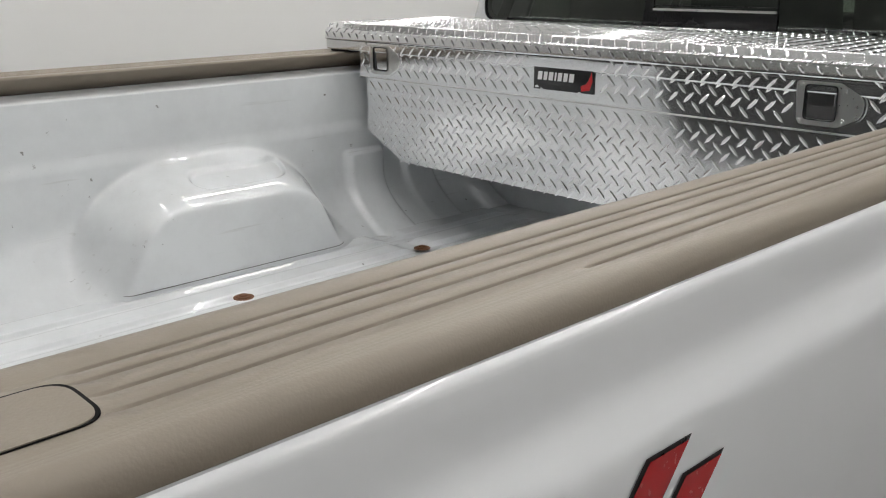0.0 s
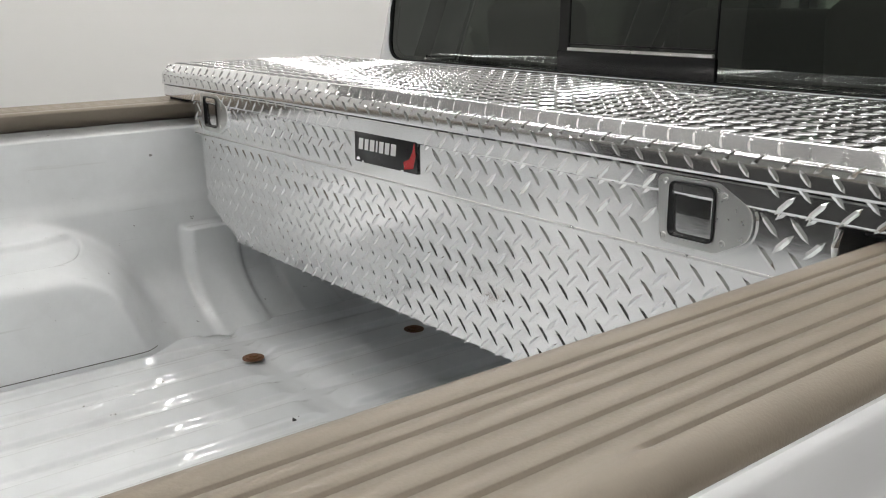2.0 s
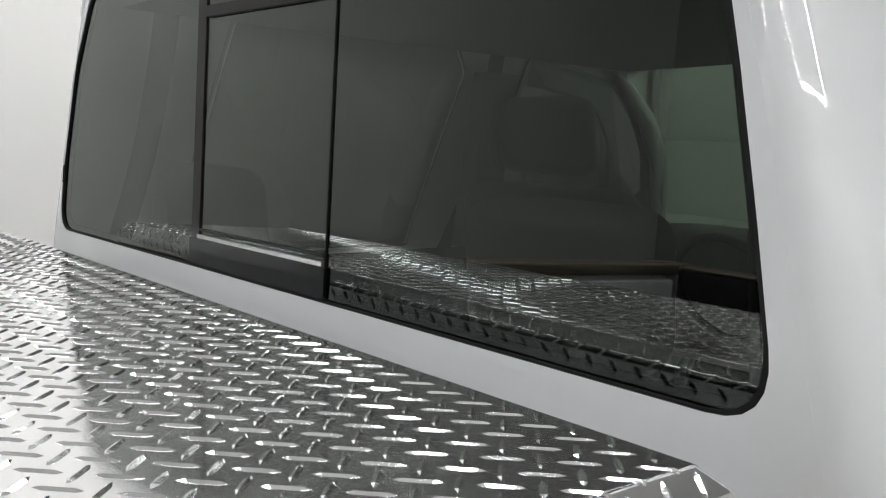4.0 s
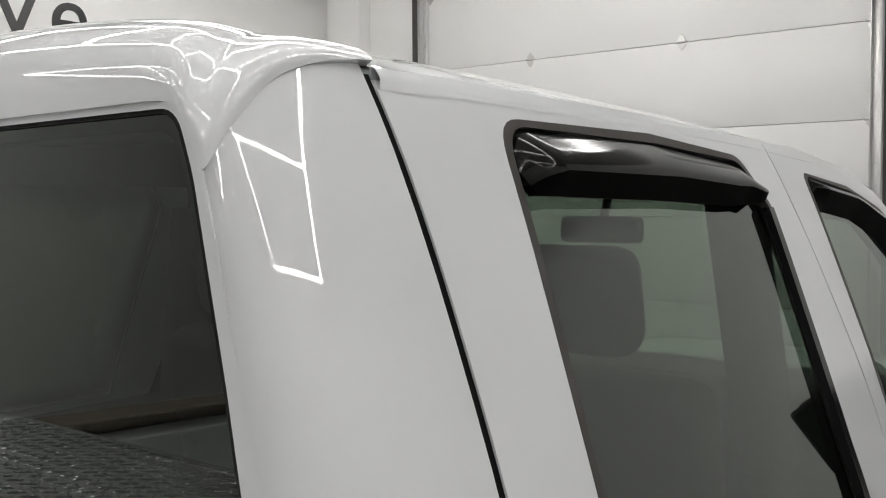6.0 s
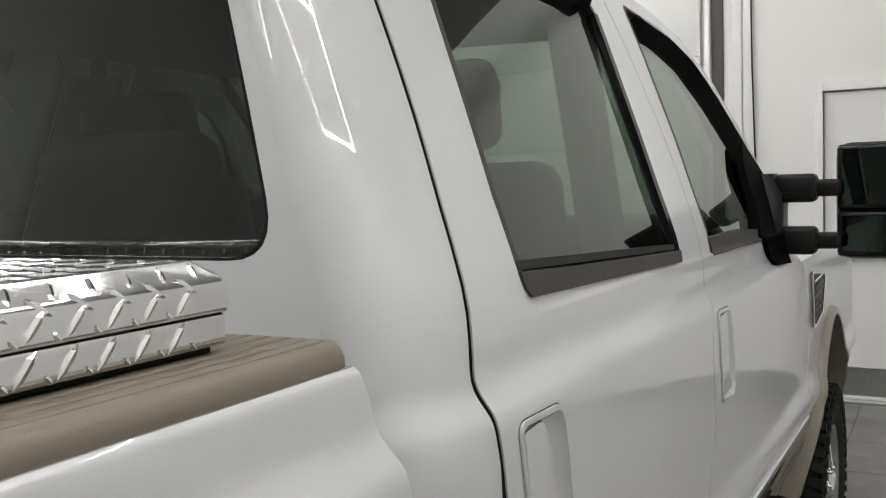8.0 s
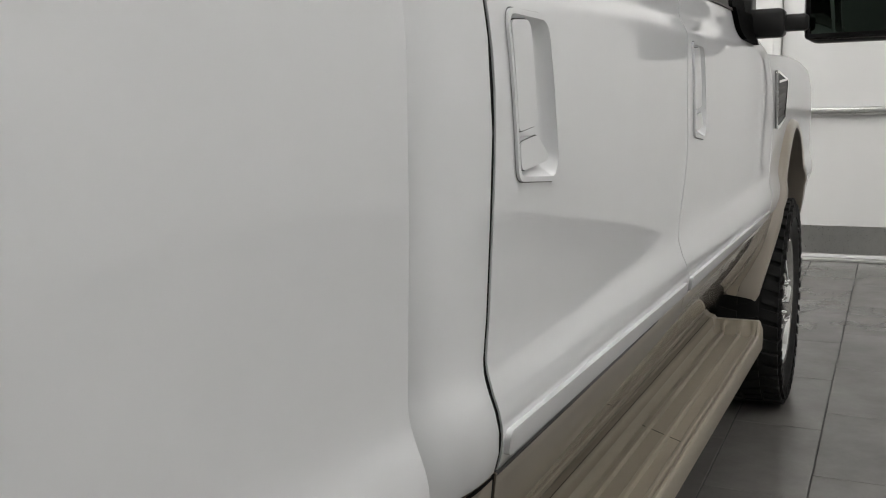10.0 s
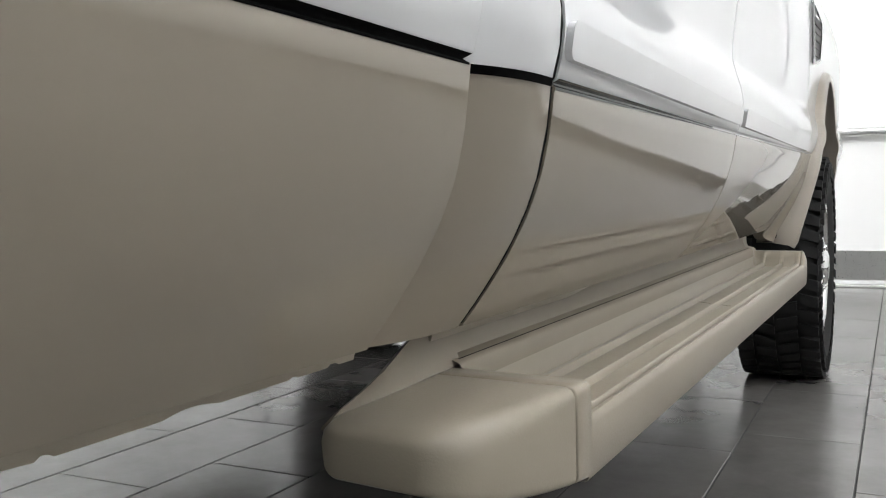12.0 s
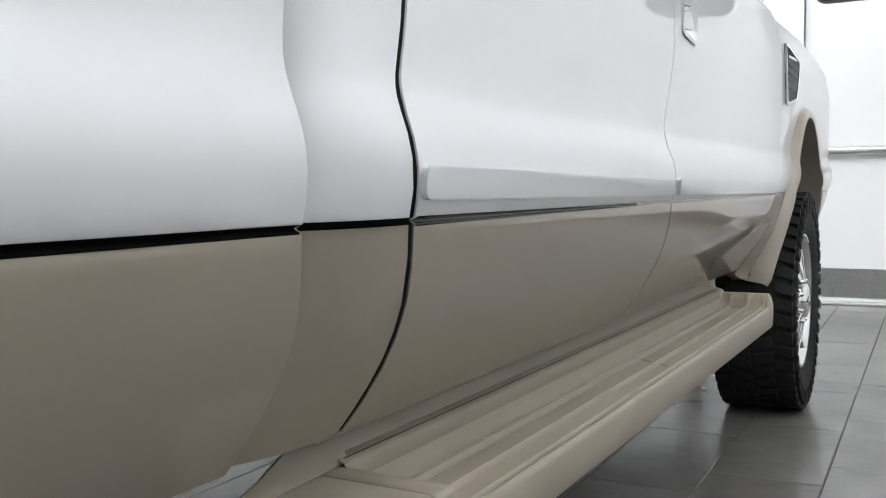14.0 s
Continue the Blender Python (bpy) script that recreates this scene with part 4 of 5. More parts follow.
for s in (1, -1):
    arch = arch_points(0.49, 0.665, 0.535)
    outline = edge_line(FRONT_GAP, 0.575, 1.34, 0.0025, 20) + [(2.95, 1.345), (3.35, 1.335), (3.70, 1.30), (3.86, 1.22), (3.90, 1.0), (3.90, 0.62), (3.62, 0.60)] + arch[::-1] + [(2.560, 0.527), (2.515, 0.540)]
    fender = part("front_fender", skin([outline], s, 0.03, xf=fender_x, ys=[2.455 + 0.0075 * k for k in range(36)] + [2.8, 3.0, 3.2, 3.4, 3.6], more=[0.58 + 0.0125 * k for k in range(24)]), PAINT, truck, "white front fender over tan lower edge")
    sides = [arch_points(a, b, 0.5) for a, b in ((0.513, 0.696), (0.510, 0.693), (0.502, 0.685), (0.489, 0.672), (0.478, 0.660))]

    def pick(pts, i):
        """A point along an arch, its feet evened out."""
        u = i / 47 * (len(pts) - 1)
        k = min(int(u), len(pts) - 2)
        return Vector(pts[k]).lerp(Vector(pts[k + 1]), u - k)
    rows = []
    for i in range(48):
        p = [pick(pts, i) for pts in sides]
        foot = smoothstep(0.86, 0.52, p[2][1])
        base = fender_x(min(p[2][0], 2.9), max(p[2][1], 0.5))
        face = side_x(min(p[2][0], 2.9), 0.97) + 0.008 - 0.26 * max(0.0, 0.80 - p[2][1]) ** 1.25
        outs = (-0.004, 0.008, 0.017, 0.023, 0.018, -0.03, -0.12)
        pts = p + [p[4] + Vector((0.0, 0.003)), p[4] + Vector((0.0, 0.004))]
        rows.append([(s * ((base if k == 0 else max(face, base + 0.002)) + o * (1 - 0.5 * foot * (o > 0))), q[0], q[1]) for k, (o, q) in enumerate(zip(outs, pts))])
    for end in (rows[0], rows[-1]):
        low = [(x - s * 0.012 * (k < 5), y, z - 0.006 - 0.016 * math.sin(math.pi * min(k, 5) / 5)) for k, (x, y, z) in enumerate(end)]
        deep = [(x - s * 0.05 * (k < 5), y, z + 0.004) for k, (x, y, z) in enumerate(end)]
        if end is rows[0]:
            rows = [deep, low] + rows
        else:
            rows = rows + [low, deep]
    bm = grid(rows)
    sharpen(bm, 60)
    part("wheel_flare", bm, FLARE, fender, "tan wheel arch flare")
    liner = [[(s * (0.99 - 0.40 * k / 4), y, z + 0.012) for k in range(5)] for y, z in arch_points(0.50, 0.67, 0.50)]
    part("wheel_well", grid(liner), DARKHOLE, fender)
    part("wheel_well_back", box(min(s * 0.55, s * 0.57), max(s * 0.55, s * 0.57), 2.5, 3.7, 0.45, 1.12), DARKHOLE, fender)
    # vent with chrome rim and louvres
    ring = rounded([(2.585, 1.290), (2.62, 1.292), (2.90, 1.262), (2.83, 1.125), (2.655, 1.095), (2.615, 1.100)], 0.02)
    part("vent_rim", skin([ring, grow_loop(ring, -0.013)], s, 0.012, 0.008), CHROME, fender, "chrome fender vent rim")
    part("vent_mesh", skin([ring], s, 0.004, 0.0025), BLACK, fender)
    for k in range(6):
        z = 1.125 + 0.025 * k
        part("vent_louvre", skin([[(2.640 + 0.002 * k, z), (2.815 + 0.010 * k, z + 0.008), (2.815 + 0.010 * k, z + 0.016), (2.640 + 0.002 * k, z + 0.008)]], s, 0.006, 0.006), CHROME if k == 5 else SEAL, fender)

# hood, cowl, windshield, nose
hood_rows = [[(x, y, 1.345 + h - 0.05 * (abs(x) / 1.0) ** 3 + (0.03 if abs(x) < 0.45 else 0)) for x in np.linspace(-1.0, 1.0, 25)]
             for y, h in ((2.38, 0.02), (2.7, 0.03), (3.1, 0.03), (3.5, 0.01), (3.8, -0.03), (3.88, -0.07))]
part("hood", grid(hood_rows), PAINT, truck, "white hood")
part("nose", box(-0.97, 0.97, 3.80, 3.93, 0.70, 1.30, 0.04, 3), PAINT, truck)
part("grille", box(-0.55, 0.55, 3.93, 3.97, 0.85, 1.22, 0.02), CHROME, truck, "chrome front grille")
part("front_bumper", box(-1.0, 1.0, 3.94, 4.12, 0.50, 0.76, 0.04, 3), CHROME, truck, "chrome front bumper")
wind = [[(x * (0.735 - 0.0 + 0.14 * v), 1.86 + 0.52 * v - 0.05 * (x * x) * (1 - v * 0.3), 2.035 - 0.63 * v) for x in np.linspace(-1, 1, 15)] for v in np.linspace(0, 1, 8)]
ws = part("windshield", grid(wind), GLASS_WIND, truck, "faintly green windshield")
ws.visible_shadow = False
for s in (1, -1):
    pill = [(s * 0.756, 1.80, 2.006), (s * 0.785, 1.90, 1.958), (s * 0.82, 2.06, 1.865), (s * 0.865, 2.20, 1.735), (s * 0.915, 2.29, 1.58), (s * 0.955, 2.33, 1.42)]
    part("windshield_pillar", tube(pill, [0.010, 0.026, 0.034, 0.034, 0.034, 0.034], 10), PAINT, truck)

# cabin
part("cabin_floor", box(-0.85, 0.85, 0.14, 2.6, 0.58, 0.62), TRIM, truck)
part("dashboard", box(-0.84, 0.84, 2.06, 2.40, 1.05, 1.50, 0.05, 3), TRIM, truck, "dark dashboard")
part("headliner", grid([[(x, y, 2.035 - 0.03 * abs(x)) for x in (-0.74, 0, 0.74)] for y in (0.16, 0.9, 1.85)]), TRIM, truck)
for s in (1, -1):
    part("door_card", grid([[(s * 0.93, y, z) for y in (0.3, 1.2, 2.4)] for z in (0.65, 1.44)]), TRIM, truck)
for s in (1, -1):
    part("pillar_trim", capped([[(s * x + s * 0.07 * k, y, 1.46 + 0.50 * (1 - k)) for x, y in ((0.69, 1.19), (0.755, 1.18), (0.755, 1.31), (0.69, 1.29))] for k in (0, 1)]), TRIM, truck)
wheel = [(-0.42 + 0.185 * math.cos(a), 2.0 - 0.065 * math.sin(a), 1.33 + 0.17 * math.sin(a)) for a in [2 * math.pi * k / 28 for k in range(29)]]
part("steering_wheel", tube(wheel, 0.016, 8), BLACK, truck, "black steering wheel")
part("rear_view_mirror", box(0.03, 0.27, 1.84, 1.87, 1.86, 1.93, 0.016, 3), BLACK, truck, "black interior mirror")
part("rear_view_mirror_stem", tube([(0.15, 1.865, 1.92), (0.15, 1.90, 1.99)], 0.012, 8), BLACK, truck)


def cabin_seat(x, y, w, rake, tall):
    part("seat_cushion", box(x - w / 2, x + w / 2, y, y + 0.50, 0.86, 1.02, 0.05, 3), SEAT, truck, "grey leather seat")
    bm = box(-w / 2, w / 2, -0.075, 0.075, 0.0, tall, 0.06, 4)
    part("seat_back", bm, SEAT, truck).matrix_basis = pose(x, y, 0.98, rake, 0, 0)
    bm = box(-0.15, 0.15, -0.05, 0.05, 0.0, 0.20, 0.045, 4)
    part("head_rest", bm, SEAT, truck).matrix_basis = pose(x, y - 0.11, 1.0 + tall, rake, 0, 0)


for x in (-0.44, 0.44):
    cabin_seat(x, 1.28, 0.56, 10, 0.69)
for x in (-0.46, 0.46):
    cabin_seat(x, 0.36, 0.66, 6, 0.50)


# tow mirrors
def tow_mirror(s):
    m = part("tow_mirror", box(min(s * 1.150, s * 1.415), max(s * 1.150, s * 1.415), 2.285, 2.42, 1.362, 1.705, 0.04, 5), BLACK, truck, "black telescoping tow mirror")
    for z0, z1, nm in ((1.515, 1.692, "mirror_pane"), (1.378, 1.498, "mirror_spot_pane")):
        part(nm + "_frame", box(min(s * 1.156, s * 1.409), max(s * 1.156, s * 1.409), 2.266, 2.30, z0 - 0.008, z1 + 0.006, 0.012, 3), GLOSSBLACK, m)
        rows = [[(s * (1.172 + 0.222 * i / 8), 2.2640 - (0.004 if nm == "mirror_pane" else 0.012) * (1 - ((i - 4) / 4) ** 2), z0 + 0.008 + (z1 - z0 - 0.016) * j / 6) for i in range(9)] for j in range(7)]
        part(nm, grid(rows), MIRROR, m, "mirror glass")
    for z0, z1 in ((1.545, 1.607), (1.392, 1.452)):
        part("mirror_arm_sleeve", box(min(s * 0.99, s * 1.108), max(s * 0.99, s * 1.108), 2.19, 2.275, z0 - 0.012, z1 + 0.010, 0.016, 3), BLACK, m)
        part("mirror_arm", box(min(s * 1.09, s * 1.17), max(s * 1.09, s * 1.17), 2.215, 2.27, z0 + 0.004, z1 - 0.008, 0.012, 3), BLACK, m)
    part("mirror_base", capped([[(s * x, y, z) for y, z in ((2.12, 1.36), (2.30, 1.36), (2.30, 1.62 - 0.05 * (x > 0.99)), (2.20, 1.62 - 0.05 * (x > 0.99)), (2.12, 1.50))] for x in (0.93, 0.985, 1.015)]), BLACK, m)


for s in (1, -1):
    tow_mirror(s)


# wheels
def wheel_assembly(s, cy):
    w = part("wheel", lathe_x([(s * 0.86, 0.235), (s * 0.87, 0.26), (s * 0.99, 0.235), (s * 1.06, 0.238), (s * 1.075, 0.258), (s * 1.083, 0.262), (s * 1.088, 0.256), (s * 1.080, 0.246), (s * 1.03, 0.225), (s * 1.00, 0.21)], cy, 0.42, 56), CHROME, truck, "off-road wheel with bright spoked rim")
    tyre_prof = [(0.83, 0.26), (0.812, 0.30), (0.806, 0.35), (0.815, 0.385), (0.835, 0.405), (0.87, 0.411), (0.955, 0.413), (1.04, 0.411), (1.078, 0.404), (1.094, 0.385), (1.104, 0.35), (1.100, 0.31), (1.089, 0.275), (1.083, 0.258)]
    part("tyre", lathe_x([(s * x, r) for x, r in tyre_prof], cy, 0.42, 72), TYRE, w, "black all-terrain tyre")
    bm = bmesh.new()
    rnd = random.Random(5)
    for k in range(46):
        a0 = 2 * math.pi * k / 46
        for j, (x0, x1, r0, r1) in enumerate(((0.815, 0.872, 0.400, 0.4195), (0.882, 0.950, 0.408, 0.4205), (0.960, 1.028, 0.408, 0.4205), (1.038, 1.098, 0.398, 0.4190), (1.092, 1.109, 0.345, 0.398))):
            a = a0 + (0.5 if j in (1, 3) else 0.0) * 2 * math.pi / 46 + rnd.uniform(-0.006, 0.006)
            da = (0.044 if k % 2 or j != 4 else 0.030)
            skew = 0.018 * (1 if j % 2 else -1)
            vs = []
            for r in (r0, r1):
                for x, sk in ((x0, -skew), (x1, skew)):
                    for d in (-da, da):
                        t = a + d + sk
                        vs.append(bm.verts.new((s * x, cy + r * math.cos(t), 0.42 + r * math.sin(t))))
            for f in ((0, 1, 3, 2), (4, 6, 7, 5), (0, 4, 5, 1), (2, 3, 7, 6), (0, 2, 6, 4), (1, 5, 7, 3)):
                bm.faces.new([vs[i] for i in f])
    bmesh.ops.recalc_face_normals(bm, faces=bm.faces[:])
    tagged(part("tread_blocks", bm, TYRE, w, smooth=False), kind="stuff")
    for k in range(8):
        a = 2 * math.pi * k / 8
        bm = box(0.0, 0.018, -0.030, 0.030, 0.06, 0.235, 0.006)
        for v in bm.verts:
            f = (v.co.z - 0.06) / 0.175
            v.co.y *= 0.75 + 0.55 * f
            v.co.x += 0.03 * (1 - f)
        ob = part("spoke", bm, CHROME, w)
        ob.matrix_basis = Matrix.Translation((s * 1.045 - (0.018 if s < 0 else 0), cy, 0.42)) @ Matrix.Rotation(a, 4, "X") @ Matrix.Diagonal((s, 1, 1, 1))
    part("hub", lathe_x([(s * 1.02, 0.10), (s * 1.065, 0.095), (s * 1.072, 0.075), (s * 1.100, 0.062), (s * 1.106, 0.045), (s * 1.106, 0.0005)], cy, 0.42, 32), CHROME, w, "chrome hub cap")
    for k in range(8):
        a = 2 * math.pi * (k + 0.5) / 8
        part("lug_nut", lathe_x([(s * 1.055, 0.012), (s * 1.088, 0.011), (s * 1.096, 0.006), (s * 1.097, 0.0005)], cy + 0.082 * math.cos(a), 0.42 + 0.082 * math.sin(a), 10), CHROME, w)
    part("brake_disc", lathe_x([(s * 0.95, 0.19), (s * 0.97, 0.19), (s * 0.97, 0.05)], cy, 0.42, 32), STEEL, w)
    w.matrix_basis = Matrix.Translation((s * 0.02, cy, 0)) @ Matrix.Diagonal((0.95, 0.965, 0.965, 1)) @ Matrix.Translation((0, -cy, 0))


for s in (1, -1):
    wheel_assembly(s, 3.09)
    wheel_assembly(s, -0.90)

# chassis
for s in (1, -1):
    part("frame_rail", box(min(s * 0.42, s * 0.50), max(s * 0.42, s * 0.50), -2.2, 3.9, 0.60, 0.74, 0.01), CHASSIS, truck)
for y in (-0.90, 3.09):
    part("axle", tube([(-0.85, y, 0.42), (-0.2, y, 0.42), (0.0, y, 0.42), (0.2, y, 0.42), (0.85, y, 0.42)], [0.055, 0.055, 0.14, 0.055, 0.055], 14), CHASSIS, truck)
part("underbody", box(-0.84, 0.84, -2.2, 3.6, 0.74, 0.78), CHASSIS, truck)


# running boards
def running_board(s):
    """Section from the inner riser over the sunken ribbed tread to the outer skirt."""
    core = [(0.858, 0.582), (0.857, 0.562), (0.860, 0.546), (0.866, 0.533), (0.876, 0.530), (0.8835, 0.5278), (0.8868, 0.5240), (0.8885, 0.505), (0.8905, 0.4825), (0.8945, 0.4765)]
    ribs = []
    for rx in (0.914, 0.964, 1.007):
        ribs += [(rx - 0.0062, 0.4758), (rx - 0.0046, 0.4848), (rx - 0.0032, 0.4860), (rx + 0.0032, 0.4860), (rx + 0.0046, 0.4848), (rx + 0.0062, 0.4758)]
    skirt = [(1.0155, 0.4775), (1.0180, 0.4835), (1.0225, 0.4835), (1.0258, 0.480), (1.0275, 0.474), (1.0280, 0.455), (1.0265, 0.424), (1.022, 0.417), (1.000, 0.416), (0.90, 0.430), (0.86, 0.48)]
    sect = core + ribs + skirt

    def skew(y):
        return 0.0175 * (y - 0.29)
    rows = []
    for y in list(np.linspace(0.292, 2.20, 40)) + [2.215, 2.222, 2.229, 2.236, 2.244, 2.262, 2.272, 2.278]:
        u = smoothstep(2.212, 2.246, y)
        tail = 0.012 * smoothstep(2.264, 2.280, y)
        rows.append([(s * (x + skew(y)), y, z + (max(0.0, 0.520 - z - 3.0 * max(0.0, x - 1.020)) * u if x > 0.888 and z > 0.47 else 0) - (tail if z > 0.47 else 0)) for x, z in sect])
    bm = capped(rows)
    bmesh.ops.delete(bm, geom=[f for f in bm.faces if len(f.verts) > 4 and f.calc_center_median().y < 1.0], context="FACES_ONLY")
    sharpen(bm, 40)
    board = part("running_board", bm, STEP, truck, "tan plastic running board with ribbed tread and darker inner riser")
    # inner riser faces take a darker tone than the tread
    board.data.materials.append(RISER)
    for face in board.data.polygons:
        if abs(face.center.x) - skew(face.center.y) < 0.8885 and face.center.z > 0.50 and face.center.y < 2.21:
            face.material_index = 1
    # rounded rear end cap, a dark joint, and the collar before the tread
    ends = ((0.297, 0.5246, 0.420, 0.866, 1.0277, 0.011), (0.262, 0.5242, 0.423, 0.863, 1.0235, 0.014), (0.25, 0.5238, 0.424, 0.862, 1.0215, 0.016), (0.21, 0.5225, 0.428, 0.857, 1.0130, 0.020), (0.18, 0.5205, 0.432, 0.852, 1.0050, 0.024),
            (0.15, 0.5175, 0.437, 0.847, 0.9950, 0.026), (0.125, 0.514, 0.442, 0.843, 0.9830, 0.028), (0.108, 0.510, 0.446, 0.841, 0.9705, 0.028), (0.097, 0.505, 0.450, 0.840, 0.956, 0.024),
            (0.0905, 0.499, 0.454, 0.842, 0.938, 0.018))

    def end_row(y, shrink=0.0):
        """The end's outline at y, drawn in by shrink."""
        _, zt, zb, xi, xo, r = [float(np.interp(-y, [-e[0] for e in ends], [e[k] for e in ends])) for k in range(6)]
        zt, zb, xo = zt - shrink, zb + shrink, xo - shrink
        r = min(r, (zt - zb) * 0.4)
        loop = rounded([(xi, zt - 0.002, min(r, 0.008)), (xo, zt - 0.004, r), (xo + 0.001, zb, min(r, 0.01)), (xi + 0.004, zb + 0.006, 0.014)], r, 6)
        return [(s * x, y, z) for x, z in loop]
    cap_ys = [0.2582, 0.2570, 0.25, 0.23] + [e[0] for e in ends[3:]]
    for nm, ys_, shrinks, mat, words in (("step_end_cap", cap_ys, [0.0016, 0.0] + [0.0] * 11, STEP, "rounded tan plastic end cap"), ("step_joint", (0.2630, 0.2575), (0.0045, 0.0045), DARKHOLE, ""),
                                         ("step_collar", (0.2975, 0.2965, 0.2935, 0.275, 0.2632, 0.2620), (0.006, 0.0024, 0.0, 0.0, 0.0, 0.0012), STEP, "")):
        bm = capped([end_row(y, d) for y, d in zip(ys_, shrinks)])
        sharpen(bm, 50)
        part(nm, bm, mat, board, words)
    crest = ((0.859, 0.31, 0.581), (0.862, 0.25, 0.572), (0.865, 0.205, 0.558), (0.863, 0.17, 0.541), (0.856, 0.14, 0.526), (0.847, 0.118, 0.514), (0.841, 0.104, 0.503))
    foot = ((0.872, 0.31, 0.524), (0.870, 0.24, 0.523), (0.866, 0.20, 0.520), (0.860, 0.17, 0.517), (0.853, 0.14, 0.512), (0.846, 0.118, 0.508), (0.842, 0.104, 0.500))
    bm = grid([[(s * a[0], a[1], a[2]) for a in crest], [(s * (0.4 * a[0] + 0.6 * b_[0]), a[1], 0.4 * a[2] + 0.6 * b_[2]) for a, b_ in zip(crest, foot)], [(s * (b_[0] + 0.006), b_[1], b_[2]) for b_ in foot]])
    rim(bm, lambda c: Vector((c.x - s * 0.006, c.y - 0.002, c.z - 0.004)))
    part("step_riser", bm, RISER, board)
    for x0, x1 in ((0.896, 0.9075), (0.9205, 0.9575), (0.9705, 1.0005)):
        part("tread_seam", grid([[(s * (x + skew(1.28)), y - 0.7 * (x - 0.90), 0.4768) for x in (x0, (x0 + x1) / 2, x1)] for y in (1.330, 1.3335)]), DARKHOLE, board)
    part("riser_seam", grid([[(s * (x + skew(y)), y, z) for x, z in ((0.8768, 0.5304), (0.8782, 0.5300))] for y in np.linspace(0.302, 2.2, 20)]), DARKHOLE, board)


for s in (1, -1):
    running_board(s)


# ---------------------------------------------------------------- the toolbox on the bed
toolbox = thing("toolbox", "diamond-plate aluminium crossover toolbox resting across the bed rails", "toolbox")
BX0, BX1, BY0, BY1 = -0.905, 0.900, -0.544, -0.066
LUG_PITCH = 0.0355


def lug(bm, centre, u, v, n, turn, length=0.0168, width=0.0036, height=0.0011):
    """One raised lozenge on a plate: u, v along the plate, n out of it."""
    d = u * math.cos(turn) + v * math.sin(turn)
    e = v * math.cos(turn) - u * math.sin(turn)
    ring = [bm.verts.new(centre + d * length * a + e * width * b - n * 0.0004) for a, b in ((1, 0), (0.45, 1), (-0.45, 1), (-1, 0), (-0.45, -1), (0.45, -1))]
    top = [bm.verts.new(centre + d * length * a * 0.62 + n * height) for a in (1, -1)]
    for f in ((ring[0], ring[1], top[0]), (ring[1], ring[2], top[1], top[0]), (ring[2], ring[3], top[1]), (ring[3], ring[4], top[1]), (ring[4], ring[5], top[0], top[1]), (ring[5], ring[0], top[0])):
        bm.faces.new(f)


def lugs_on(bm, origin, u, v, n, wide, high, keep=lambda a, b: True, **kw):
    """The woven lug pattern: each lug points at the flank of the next."""
    for i in range(int(wide / LUG_PITCH) + 1):
        for j in range(int(high / LUG_PITCH) + 1):
            for shift, turn in ((0.25, 45), (0.75, -45)):
                a, b = (i + shift) * LUG_PITCH, (j + shift) * LUG_PITCH
                if a < wide - 0.006 and b < high - 0.006 and keep(a, b):
                    lug(bm, origin + u * a + v * b, u, v, n, radians(turn), **kw)


def front_free(x, z):
    if 0.545 < x < 0.685 and z > 1.42:
        return False
    if -0.705 < x < -0.60 and z > 1.42:
        return False
    if -0.104 < x < 0.104 and z > 1.424:
        return False
    return True


X, Y, Z = Vector((1, 0, 0)), Vector((0, 1, 0)), Vector((0, 0, 1))
# lid: top plate, bevel, skirt, built as one folded sheet
def fold(p0, p1, p2, r, n=4):
    """Points of a rounded fold at p1 between p0 and p2."""
    a, b, c = Vector(p0), Vector(p1), Vector(p2)
    u, w = b + (a - b).normalized() * r, b + (c - b).normalized() * r
    return [tuple((1 - k / n) ** 2 * u + 2 * (k / n) * (1 - k / n) * b + (k / n) ** 2 * w) for k in range(n + 1)]


levels = [(0.030, 1.5572)] + fold((0.030, 1.5572), (0.0222, 1.5572), (0.0, 1.5385), 0.004) + fold((0.0222, 1.5572), (0.0, 1.5385), (-0.001, 1.5130), 0.005) + [(-0.001, 1.5150)] + fold((-0.001, 1.5150), (-0.001, 1.5105), (0.006, 1.5105), 0.002, 2)
rows = []
for inset, z in levels[::-1]:
    loop = rounded([(BX0 + inset, BY0 + inset), (BX1 - inset, BY0 + inset), (BX1 - inset, BY1 - inset), (BX0 + inset, BY1 - inset)], 0.007 if inset < 0.02 else 0.004, 4)
    rows.append([(x, y, z) for x, y in loop])
bm = grid(rows, True)
bm.verts.ensure_lookup_table()
bm.faces.new(bm.verts[-len(rows[0]):])
bmesh.ops.recalc_face_normals(bm, faces=bm.faces[:])
for v in bm.verts:
    v.co.z += 0.0012 * noise.noise((v.co.x * 3, v.co.y * 3, 0))
sharpen(bm, 40)
lid = part("lid", bm, ALU, toolbox, "bright diamond-plate lid with bevelled rim")
bm = bmesh.new()
lugs_on(bm, Vector((BX0 + 0.026, BY0 + 0.026, 1.5573)), X, Y, Z, BX1 - BX0 - 0.050, BY1 - BY0 - 0.050, height=0.0013)
